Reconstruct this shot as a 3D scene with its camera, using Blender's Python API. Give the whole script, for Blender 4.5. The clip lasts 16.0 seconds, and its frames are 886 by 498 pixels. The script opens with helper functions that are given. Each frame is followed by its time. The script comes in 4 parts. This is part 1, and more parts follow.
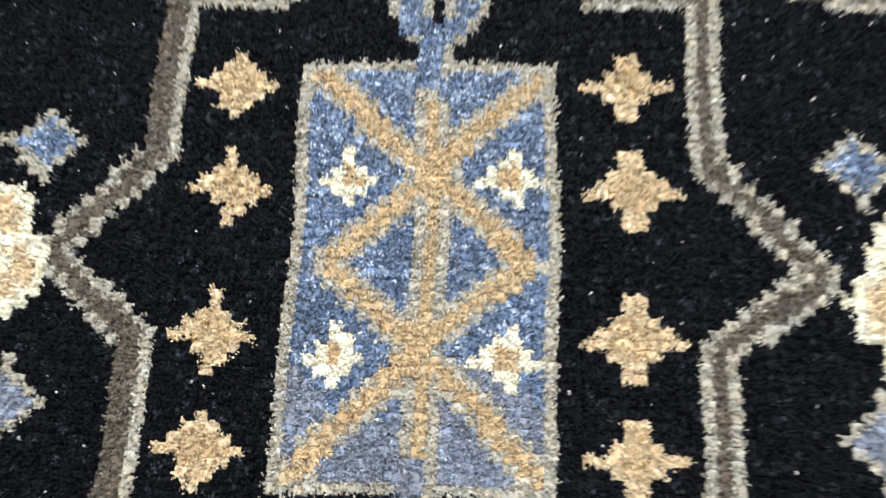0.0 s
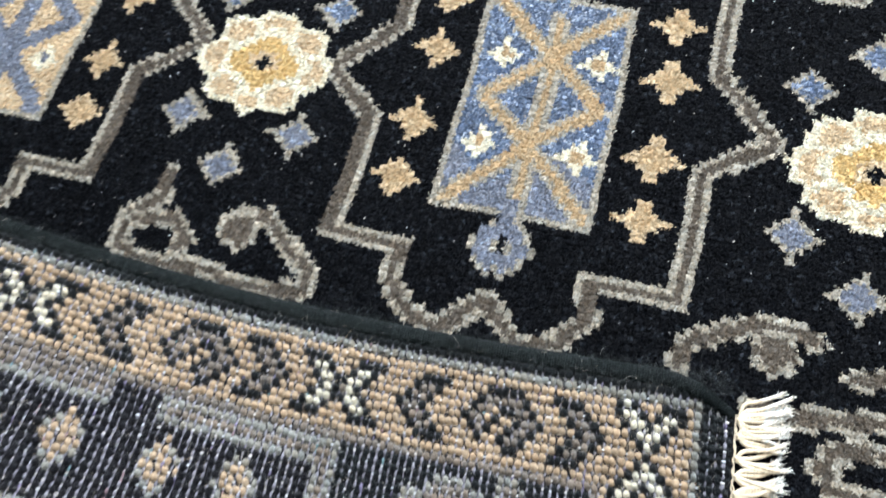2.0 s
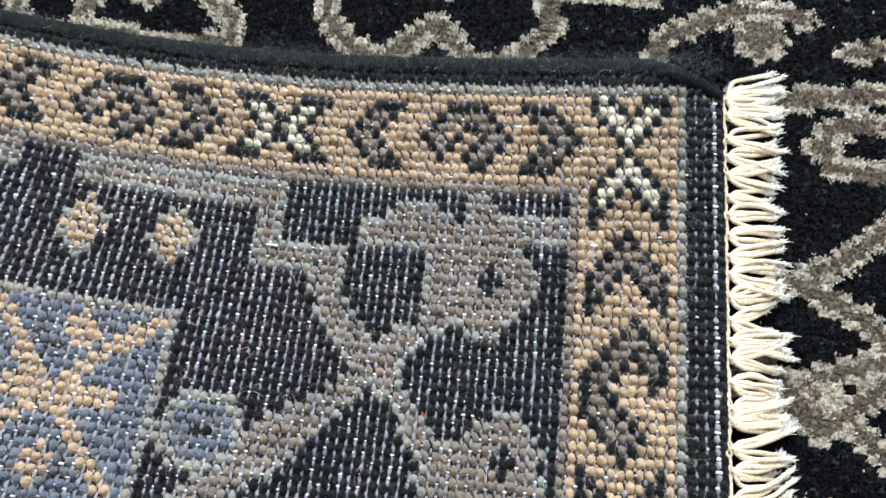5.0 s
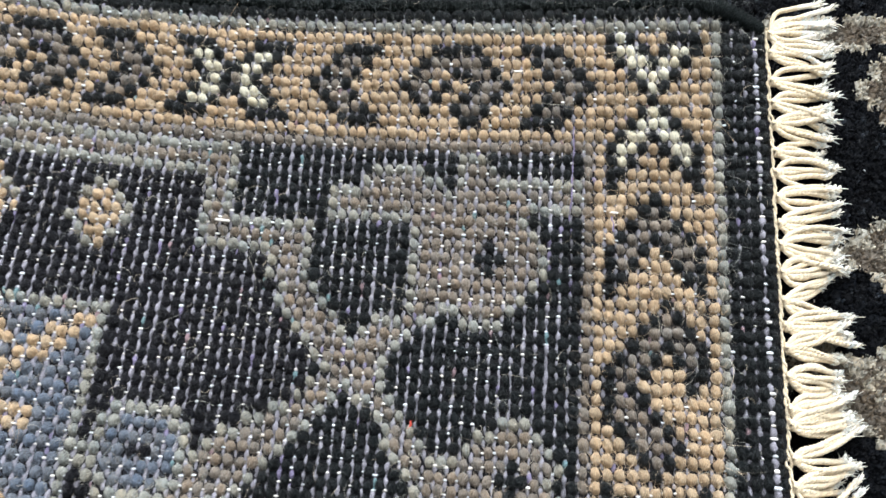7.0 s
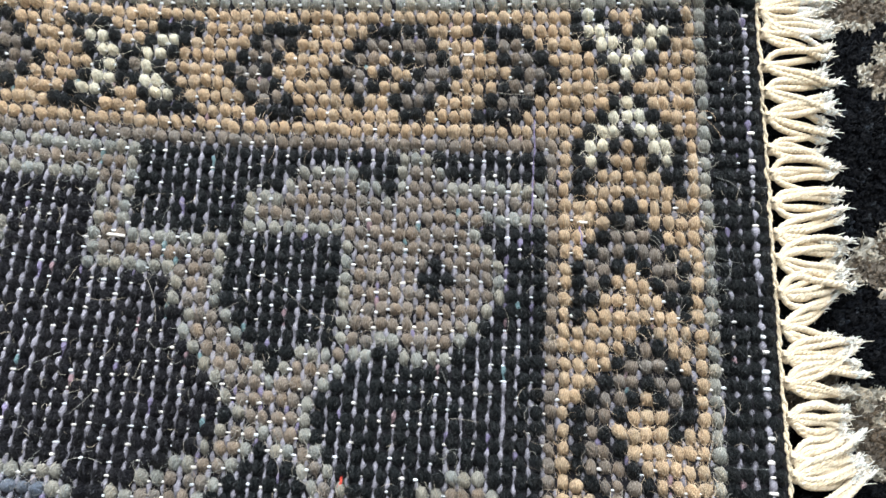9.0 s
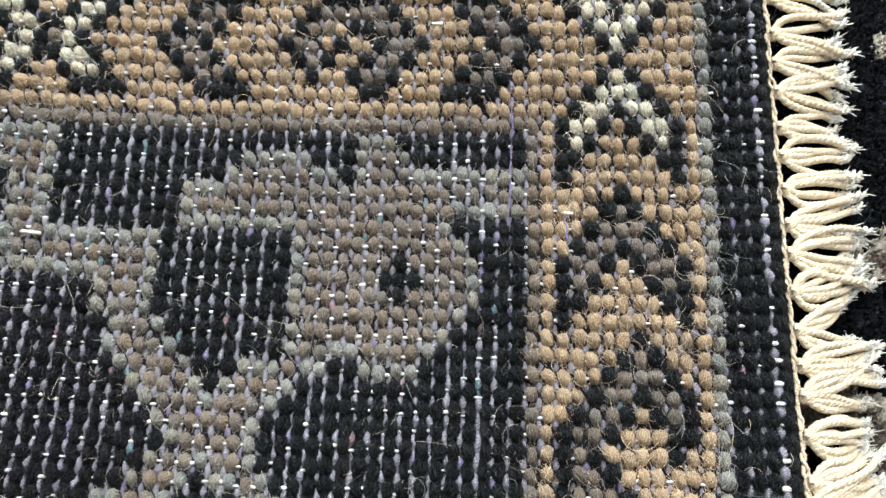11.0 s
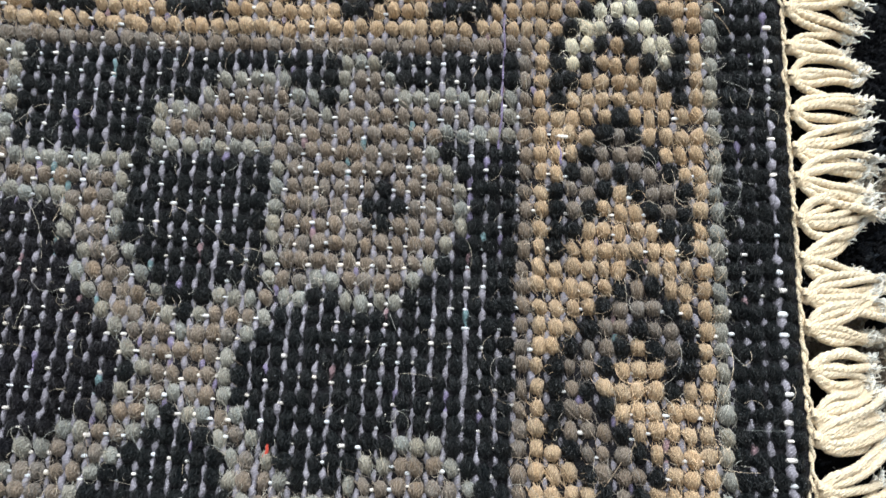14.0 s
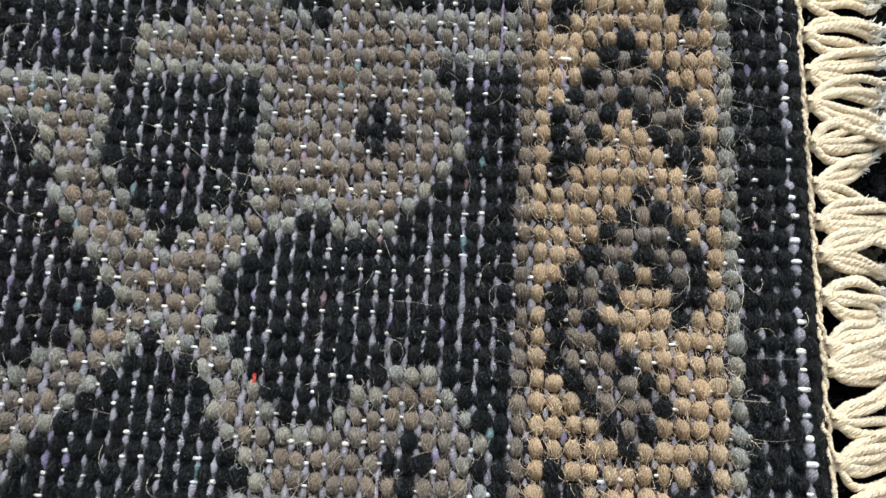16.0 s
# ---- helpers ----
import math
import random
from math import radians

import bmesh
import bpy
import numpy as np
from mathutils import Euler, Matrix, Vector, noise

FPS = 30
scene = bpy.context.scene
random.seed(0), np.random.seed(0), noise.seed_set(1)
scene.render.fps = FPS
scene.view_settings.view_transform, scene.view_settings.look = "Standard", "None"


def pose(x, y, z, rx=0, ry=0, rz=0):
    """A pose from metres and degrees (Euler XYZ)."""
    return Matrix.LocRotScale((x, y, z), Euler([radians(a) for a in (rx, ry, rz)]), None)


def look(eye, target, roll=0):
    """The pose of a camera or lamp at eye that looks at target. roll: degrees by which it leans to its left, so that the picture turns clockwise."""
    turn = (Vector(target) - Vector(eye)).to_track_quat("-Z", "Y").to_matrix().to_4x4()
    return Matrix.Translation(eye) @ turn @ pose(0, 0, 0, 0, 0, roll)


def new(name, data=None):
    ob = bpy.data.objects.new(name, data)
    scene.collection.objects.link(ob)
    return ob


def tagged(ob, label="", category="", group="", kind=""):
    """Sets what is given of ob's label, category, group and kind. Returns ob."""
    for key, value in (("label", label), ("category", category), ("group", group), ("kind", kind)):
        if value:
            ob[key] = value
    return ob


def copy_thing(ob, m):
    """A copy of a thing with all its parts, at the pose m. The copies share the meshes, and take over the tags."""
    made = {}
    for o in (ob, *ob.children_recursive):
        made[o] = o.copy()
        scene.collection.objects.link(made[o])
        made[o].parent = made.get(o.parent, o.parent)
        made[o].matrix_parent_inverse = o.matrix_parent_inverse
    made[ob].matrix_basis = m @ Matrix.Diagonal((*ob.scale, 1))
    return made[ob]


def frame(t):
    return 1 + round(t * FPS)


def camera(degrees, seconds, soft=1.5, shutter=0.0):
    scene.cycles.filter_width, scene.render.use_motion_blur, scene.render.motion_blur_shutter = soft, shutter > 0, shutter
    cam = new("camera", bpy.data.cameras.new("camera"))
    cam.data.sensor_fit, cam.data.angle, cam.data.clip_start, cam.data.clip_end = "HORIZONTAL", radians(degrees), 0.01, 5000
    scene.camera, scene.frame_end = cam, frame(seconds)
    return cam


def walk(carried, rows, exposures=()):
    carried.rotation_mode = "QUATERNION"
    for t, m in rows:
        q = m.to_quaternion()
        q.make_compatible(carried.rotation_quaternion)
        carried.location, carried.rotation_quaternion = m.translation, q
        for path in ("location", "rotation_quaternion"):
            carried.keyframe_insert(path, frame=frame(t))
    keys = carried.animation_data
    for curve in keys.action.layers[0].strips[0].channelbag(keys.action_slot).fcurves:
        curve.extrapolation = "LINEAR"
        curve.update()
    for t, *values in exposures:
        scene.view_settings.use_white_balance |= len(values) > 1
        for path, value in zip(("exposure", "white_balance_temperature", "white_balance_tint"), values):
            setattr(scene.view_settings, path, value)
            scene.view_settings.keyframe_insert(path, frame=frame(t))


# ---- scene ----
# seconds, stops, kelvin, tint of the camera's own exposure and white balance
EXPOSURES = [(0, -0.10, 6450, 14), (0.5, -0.06, 6500, 14), (1, 0.04, 6400, 14), (1.5, 0.20, 6200, 14), (2, 0.0, 6150, 14), (3, 0.04, 6150, 14), (4.2, 0.04, 6250, 14),
             (6.3, -0.08, 6480, 14), (9, -0.14, 6480, 14), (11.5, -0.3, 6600, 14), (14, -0.40, 6600, 14), (16, -0.55, 6600, 14)]
cam = camera(58.44, 16.0, 1.5, 0.5)
PATH = [
    (0, 0.01993, -0.06060, 0.25914, 15.625, 1.891, 2.613),
    (0.5, 0.03313, -0.08096, 0.31972, 17.826, 1.945, 4.404),
    (1, 0.04280, -0.13348, 0.36547, 19.482, 3.891, 7.825),
    (1.5, 0.05078, -0.19877, 0.38381, 20.394, 4.966, 12.137),
    (2, 0.05734, -0.24060, 0.40184, 21.885, 6.238, 15.593),
    (2.5, 0.06120, -0.28104, 0.41205, 22.300, 6.143, 18.188),
    (3, 0.06444, -0.30689, 0.41277, 22.032, 6.183, 19.087),
    (3.5, 0.06960, -0.31568, 0.39518, 20.279, 6.724, 15.960),
    (4, 0.07424, -0.32173, 0.37108, 19.175, 7.546, 12.737),
    (4.2, 0.07531, -0.32237, 0.36131, 18.480, 7.172, 11.556),
    (6.3, 0.06089, -0.30755, 0.29015, 14.718, 5.590, 8.161),
    (6.5, 0.05977, -0.30723, 0.28511, 14.684, 5.436, 7.921),
    (7, 0.06086, -0.30469, 0.27294, 14.308, 4.890, 7.628),
    (7.5, 0.06191, -0.30089, 0.26323, 14.339, 4.184, 7.326),
    (8, 0.06244, -0.29384, 0.25290, 14.018, 3.444, 6.973),
    (8.5, 0.06388, -0.28983, 0.24033, 13.906, 2.870, 6.661),
    (9, 0.06451, -0.28551, 0.23319, 13.396, 2.990, 6.490),
    (11.5, 0.06741, -0.27697, 0.20043, 12.396, 1.889, 5.670),
    (12, 0.06831, -0.27666, 0.19830, 11.817, 1.988, 5.680),
    (12.5, 0.06993, -0.27619, 0.19925, 11.259, 2.079, 5.748),
    (13, 0.06908, -0.27963, 0.19667, 10.955, 1.953, 5.871),
    (13.5, 0.06933, -0.28081, 0.19666, 10.657, 2.065, 5.890),
    (14, 0.07026, -0.28465, 0.19299, 10.420, 1.911, 6.026),
    (14.5, 0.06985, -0.28813, 0.19060, 10.109, 1.795, 6.049),
    (15, 0.07041, -0.29040, 0.18822, 10.161, 1.662, 6.012),
    (15.5, 0.07036, -0.29377, 0.18758, 9.889, 1.583, 6.076),
    (16, 0.07056, -0.29873, 0.18242, 10.209, 1.345, 6.290),
]
walk(cam, [(t, pose(x, y, z, rx, ry, rz)) for t, x, y, z, rx, ry, rz in PATH], EXPOSURES)

# world, room light and exposure
world = bpy.data.worlds.new("world")
world.use_nodes = True
world.node_tree.nodes["Background"].inputs[0].default_value = (0.9, 0.95, 1.0, 1)
world.node_tree.nodes["Background"].inputs[1].default_value = 0.4
scene.world = world


def ceiling_lamp(x, y, w, h, watts):
    data = bpy.data.lights.new("lamp_glow", "AREA")
    data.shape, data.size, data.size_y, data.energy = "RECTANGLE", w, h, watts
    data.color = (0.88, 0.96, 1.0)
    ob = new("lamp_glow", data)
    ob.matrix_world = pose(x, y, 2.66)
    return ob


# unseen ceiling panels, assumed to light the room, stronger on the north side
LAMPS = [(0.2, 0.55), (-1.6, 0.55), (1.9, 0.55), (0.2, -1.6), (-1.6, -1.6), (1.9, -1.6)]
for lx, ly in LAMPS:
    ceiling_lamp(lx, ly, 0.58, 1.18, 22 if ly > 0 else 3)
# added light from the north, as if through an assumed, unseen shop window
added_light = bpy.data.lights.new("added_window_light", "AREA")
added_light.shape, added_light.size, added_light.size_y, added_light.energy = "RECTANGLE", 2.3, 1.5, 120
added_light.color = (0.88, 0.96, 1.0)
new("added_window_light", added_light).matrix_world = look((0.1, 1.21, 1.2), (0.1, 0.0, 0.6))


# ---- materials ----
def nodes_of(name):
    m = bpy.data.materials.new(name)
    m.use_nodes = True
    return m, m.node_tree.nodes, m.node_tree.links, m.node_tree.nodes["Principled BSDF"]


def wool(name, colour, spread=0.35, rough=0.75, sheen=0.25, fibre=900.0, bump=0.5, island=True, gloss=0.0, strand=0.35, hue=0.08):
    """Dyed yarn: each strand its own shade, a fine fibre grain and slow unevenness of the dye."""
    m, nd, ln, p = nodes_of(name)
    geo = nd.new("ShaderNodeNewGeometry")
    tex = nd.new("ShaderNodeTexCoord")
    slow = nd.new("ShaderNodeTexNoise")
    slow.inputs["Scale"].default_value = 38.0
    slow.inputs["Detail"].default_value = 2.0
    fine = nd.new("ShaderNodeTexNoise")
    fine.inputs["Scale"].default_value = fibre
    fine.inputs["Detail"].default_value = 3.0
    stretch = nd.new("ShaderNodeMapping")
    stretch.inputs["Scale"].default_value = (1.0, 0.35, 1.0)
    stretch.inputs["Rotation"].default_value = (0, 0, 0.6)
    ln.new(tex.outputs["Object"], stretch.inputs["Vector"])
    ln.new(stretch.outputs["Vector"], fine.inputs["Vector"])
    ln.new(tex.outputs["Object"], slow.inputs["Vector"])
    info = nd.new("ShaderNodeObjectInfo")
    total = nd.new("ShaderNodeMath")
    total.operation = "ADD"
    if island:
        ln.new(geo.outputs["Random Per Island"], total.inputs[0])
    else:
        ln.new(info.outputs["Random"], total.inputs[0])
    scaled = nd.new("ShaderNodeMath")
    scaled.operation = "MULTIPLY_ADD"
    scaled.inputs[1].default_value, scaled.inputs[2].default_value = 1.2, -0.6
    ln.new(slow.outputs["Fac"], scaled.inputs[0])
    ln.new(scaled.outputs[0], total.inputs[1])
    grain = nd.new("ShaderNodeMath")
    grain.operation = "MULTIPLY_ADD"
    grain.inputs[1].default_value = 1.3
    ln.new(fine.outputs["Fac"], grain.inputs[0])
    ln.new(total.outputs[0], grain.inputs[2])
    ramp = nd.new("ShaderNodeMapRange")
    ramp.inputs["From Min"].default_value, ramp.inputs["From Max"].default_value = 0.2 + 0.45 * strand, 2.0 + 0.45 * strand
    ramp.inputs["To Min"].default_value, ramp.inputs["To Max"].default_value = 1.0 - spread, 1.0 + spread
    mul = nd.new("ShaderNodeVectorMath")
    mul.operation = "SCALE"
    pick = nd.new("ShaderNodeTexWhiteNoise")
    pick.noise_dimensions = "1D"
    ln.new(geo.outputs["Random Per Island"] if island else info.outputs["Random"], pick.inputs["W"])
    dye = nd.new("ShaderNodeMix")
    dye.data_type = "RGBA"
    dye.inputs["A"].default_value = (colour[0] * (1 + hue), colour[1], colour[2] * (1 - 1.3 * hue), 1)
    dye.inputs["B"].default_value = (colour[0] * (1 - hue), colour[1], colour[2] * (1 + hue), 1)
    ln.new(pick.outputs["Value"], dye.inputs["Factor"])
    ln.new(dye.outputs["Result"], mul.inputs[0])
    ln.new(ramp.outputs[0], mul.inputs["Scale"])
    ln.new(mul.outputs[0], p.inputs["Base Color"])
    p.inputs["Roughness"].default_value = rough
    p.inputs["Specular IOR Level"].default_value = gloss or (0.06 if max(colour) < 0.03 else 0.16)
    p.inputs["Sheen Weight"].default_value = sheen
    p.inputs["Sheen Roughness"].default_value = 0.4
    b = nd.new("ShaderNodeBump")
    b.inputs["Strength"].default_value, b.inputs["Distance"].default_value = bump, 0.0006 + 0.001 * (strand > 0.5)
    ply = nd.new("ShaderNodeTexWave")
    ply.inputs["Scale"].default_value = 560.0
    ply.inputs["Distortion"].default_value = 7.0
    ply.inputs["Detail"].default_value = 3.0
    ply.inputs["Detail Scale"].default_value = 1.6
    slant = nd.new("ShaderNodeMapping")
    slant.inputs["Rotation"].default_value = (0.3, 0.2, 0.9 if strand < 0.5 else 0.25)
    ln.new(tex.outputs["Object"] if island else geo.outputs["Position"], slant.inputs["Vector"])
    ln.new(slant.outputs["Vector"], ply.inputs["Vector"])
    both = nd.new("ShaderNodeMath")
    both.operation = "MULTIPLY_ADD"
    both.inputs[1].default_value = 0.5
    ln.new(ply.outputs["Fac"], both.inputs[0])
    ln.new(fine.outputs["Fac"], both.inputs[2])
    ln.new(both.outputs[0], b.inputs["Height"])
    ln.new(b.outputs[0], p.inputs["Normal"])
    tint = nd.new("ShaderNodeMath")
    tint.operation = "MULTIPLY_ADD"
    tint.inputs[1].default_value = strand
    ln.new(ply.outputs["Fac"], tint.inputs[0])
    ln.new(grain.outputs[0], tint.inputs[2])
    ln.new(tint.outputs[0], ramp.inputs["Value"])
    if not island:
        for node in (stretch, slow):
            ln.new(geo.outputs["Position"], node.inputs["Vector"])
    return m


def plaster(name, colour, rough=0.8):
    m, nd, ln, p = nodes_of(name)
    n = nd.new("ShaderNodeTexNoise")
    n.inputs["Scale"].default_value = 6.0
    n.inputs["Detail"].default_value = 6.0
    mix = nd.new("ShaderNodeMix")
    mix.data_type = "RGBA"
    mix.inputs["A"].default_value = (*[c * 0.9 for c in colour], 1)
    mix.inputs["B"].default_value = (*colour, 1)
    ln.new(n.outputs["Fac"], mix.inputs["Factor"])
    ln.new(mix.outputs["Result"], p.inputs["Base Color"])
    p.inputs["Roughness"].default_value = rough
    b = nd.new("ShaderNodeBump")
    b.inputs["Strength"].default_value, b.inputs["Distance"].default_value = 0.2, 0.002
    ln.new(n.outputs["Fac"], b.inputs["Height"])
    ln.new(b.outputs[0], p.inputs["Normal"])
    return m


# yarns of the pile, by letter
PILE = {
    "K": wool("pile_black", (0.0042, 0.0047, 0.0060), 0.6, 0.46, 0.0, gloss=0.055),
    "L": wool("pile_blue", (0.0757, 0.114, 0.189), 0.75, 0.34, 0.12, gloss=0.8),
    "V": wool("pile_lavender", (0.159, 0.176, 0.222), 0.5, 0.38, 0.12, gloss=0.6),
    "T": wool("pile_tan", (0.482, 0.344, 0.194), 0.18, 0.42, 0.1, gloss=0.1),
    "E": wool("pile_beige", (0.585, 0.439, 0.271), 0.16, 0.42, 0.1, gloss=0.1),
    "O": wool("pile_gold", (0.602, 0.413, 0.172), 0.16, 0.42, 0.1, gloss=0.1),
    "C": wool("pile_cream", (0.74, 0.679, 0.516), 0.1, 0.42, 0.1, gloss=0.1),
    "G": wool("pile_grey", (0.37, 0.331, 0.262), 0.30, 0.40, 0.1, gloss=0.3),
    "B": wool("pile_taupe", (0.108, 0.086, 0.0636), 0.35, 0.40, 0.1, gloss=0.2),
}
# the same yarns seen from the knotted back
YARN = {
    "K": ((0.0036, 0.0058, 0.0068), 0.75, 0.34, 0.0, 0.36, 0.05),
    "L": ((0.103, 0.119, 0.147), 0.5, 0.7, 0.1, 0.2, 0.14),
    "T": ((0.412, 0.298, 0.186), 0.34, 0.7, 0.1, 0.2, 0.045),
    "C": ((0.60, 0.55, 0.42), 0.3, 0.7, 0.1, 0.2, 0.06),
    "G": ((0.240, 0.235, 0.203), 0.42, 0.7, 0.1, 0.2, 0.10),
    "P": ((0.0058, 0.0058, 0.0084), 0.75, 0.34, 0.0, 0.34, 0.08),
    "B": ((0.182, 0.149, 0.118), 0.5, 0.7, 0.1, 0.2, 0.10),
}
NAMES = {"K": "black", "P": "aubergine", "L": "blue", "T": "tan", "C": "cream", "G": "grey", "B": "taupe"}
BACK, BACK_PIECE = {}, {}
for key, (tone, spread_, rough_, sheen_, gloss_, hue_) in YARN.items():
    BACK[key] = wool("knot_" + NAMES[key], tone, spread_, rough_, sheen_, 2400.0, 1.0 if key in "KP" else 0.6, True, gloss_, 1.3, hue_)
    BACK_PIECE[key] = wool("single_knot_" + NAMES[key], tone, spread_, rough_, sheen_, 2400.0, 1.0 if key in "KP" else 0.6, False, gloss_, 1.3, hue_)
COTTON = wool("fringe_cotton", (0.66, 0.545, 0.38), 0.18, 0.8, 0.2, 1600.0, 0.5, hue=0.03)
TIP = wool("fringe_tips", (0.80, 0.76, 0.67), 0.12, 0.8, 0.2, 1600.0, 0.8)
WEFT = wool("weft_wool", (0.170, 0.164, 0.190), 0.9, 0.6, 0.1, 420.0, 0.5)
TEAL = wool("weft_teal", (0.11, 0.18, 0.195), 0.5, 0.6, 0.1, 420.0, 0.5)
VIOLET = wool("weft_violet", (0.155, 0.135, 0.215), 0.5, 0.6, 0.1, 420.0, 0.5)
ROSE = wool("weft_rose", (0.21, 0.14, 0.155), 0.5, 0.6, 0.1, 420.0, 0.5)
FLECK = wool("weft_white", (0.74, 0.73, 0.72), 0.3, 0.6, 0.1, 420.0, 0.3)
CORD = wool("cord_wool", (0.0046, 0.0068, 0.0064), 0.6, 0.6, 0.0, 1200.0, 0.9, gloss=0.08)
HAIR = wool("stray_hair", (0.50, 0.45, 0.37), 0.6, 0.5, 0.1, 300.0, 0.0)
DARKHAIR = wool("dark_hair", (0.05, 0.05, 0.05), 0.6, 0.4, 0.1, 300.0, 0.0)
CORDHAIR = wool("cord_hair", (0.022, 0.028, 0.027), 0.7, 0.4, 0.1, 300.0, 0.0, gloss=0.3)
GROUND = wool("back_ground", (0.02, 0.019, 0.022), 0.6, 0.8, 0.05, 700.0, 0.6)
FLOOR = plaster("floor_paint", (0.30, 0.28, 0.26), 0.5)
WALL = plaster("wall_paint", (0.55, 0.54, 0.52))
LAMP_BODY = plaster("lamp_white", (0.8, 0.8, 0.8), 0.4)


# ---- mesh helpers ----
def mesh_of(name, verts, quads, mats, index=None, smooth=False):
    """A mesh from arrays of vertices and quads (a repeated last corner makes a triangle)."""
    me = bpy.data.meshes.new(name)
    verts, quads = np.asarray(verts, np.float32), np.asarray(quads, np.int32)
    n = len(quads)
    me.vertices.add(len(verts))
    me.vertices.foreach_set("co", verts.ravel())
    me.loops.add(4 * n)
    me.loops.foreach_set("vertex_index", quads.ravel())
    me.polygons.add(n)
    me.polygons.foreach_set("loop_start", np.arange(0, 4 * n, 4, dtype=np.int32))
    if index is not None:
        me.polygons.foreach_set("material_index", np.asarray(index, np.int32))
    me.polygons.foreach_set("use_smooth", np.full(n, smooth))
    for m in mats:
        me.materials.append(m)
    me.update(calc_edges=True)
    return me


def part(name, me, parent, label="", kind=""):
    ob = new(name, me)
    ob.parent = parent
    return tagged(ob, label, kind=kind)


def box_mesh(name, lo, hi, mat):
    (x0, y0, z0), (x1, y1, z1) = lo, hi
    v = [(x, y, z) for z in (z0, z1) for y in (y0, y1) for x in (x0, x1)]
    q = [(0, 2, 3, 1), (4, 5, 7, 6), (0, 1, 5, 4), (2, 6, 7, 3), (0, 4, 6, 2), (1, 3, 7, 5)]
    return mesh_of(name, v, q, [mat])


def tubes(paths, radii, sides=5, flat=1.0):
    """Round strands along paths (n strands x k points x 3), radii n x k; returns vertices and quads."""
    paths, radii = np.asarray(paths, float), np.asarray(radii, float)
    n, k, _ = paths.shape
    ahead = np.gradient(paths, axis=1)
    ahead /= np.linalg.norm(ahead, axis=2, keepdims=True) + 1e-12
    up = np.broadcast_to(np.array([0.0, 0.0, 1.0]), ahead.shape)
    side = np.cross(ahead, up)
    side /= np.linalg.norm(side, axis=2, keepdims=True) + 1e-9
    top = np.cross(side, ahead)
    a = np.arange(sides) * 2 * np.pi / sides
    ring = side[:, :, None] * np.cos(a)[None, None, :, None] + flat * top[:, :, None] * np.sin(a)[None, None, :, None]
    v = paths[:, :, None] + ring * radii[:, :, None, None]
    idx = np.arange(n * k * sides).reshape(n, k, sides)
    nxt = np.roll(idx, -1, axis=2)
    q = np.stack([idx[:, :-1], nxt[:, :-1], nxt[:, 1:], idx[:, 1:]], -1)
    return v.reshape(-1, 3), q.reshape(-1, 4)


# ---- the weaving chart of the pile, in metres on the flat rug ----
DX, DY = 0.0042, 0.0037
ROW = 0.43
COL = 0.359


def seg_dist(x, y, pts):
    best = np.full(x.shape, 9.0)
    for (ax, ay), (bx, by) in zip(pts[:-1], pts[1:]):
        ux, uy = bx - ax, by - ay
        s = np.clip(((x - ax) * ux + (y - ay) * uy) / (ux * ux + uy * uy + 1e-12), 0, 1)
        best = np.minimum(best, np.hypot(x - ax - s * ux, y - ay - s * uy))
    return best


def mm(*pts):
    return [(a / 1000, b / 1000) for a, b in pts]


LATTICE = mm((57, 112), (98, 110), (97, 44), (132, 6), (97, -22), (97, -98), (52, -97), (54, -118), (40, -134), (22, -140), (0, -119))
LATTICE_TOP = mm((57, 112), (57, 145), (40, 161), (22, 168), (0, 149))
SCROLLS = [mm((-203, -87), (-202, -104), (-219, -119), (-218, -136), (-205, -143), (-153, -138), (-147, -144), (-101, -139), (-101, -126), (-133, -99), (-152, -103), (-156, -113)),
           mm((-212, -120), (-188, -114), (-177, -124), (-182, -132))]
RIGHT_SCROLLS = [mm((102, -131), (105, -118), (136, -100), (155, -97), (168, -101)), mm((139, -141), (168, -140), (204, -134), (232, -130)), mm((187, -116), (206, -112))]
TOP_SCROLLS = [mm((-98, 144), (-136, 116), (-168, 113)), mm((-191, 130), (-213, 126)), mm((-191, 90), (-202, 113), (-214, 128))]
LOOPS = [mm((28, -190), (3, -213), (-13, -223)), mm((24, -149), (0, -152), (-5, -162), (1, -172), (24, -173)), mm((-13, -223), (11, -234), (28, -248)), mm((-13, -266), (28, -250)), mm((-1, -269), (13, -280), (28, -290))]
CODES = "KLVTEOCGB"
MOTIFS = ["pile_ground", "panel", "pendant", "star", "lattice_band", "rosette", "scroll"]


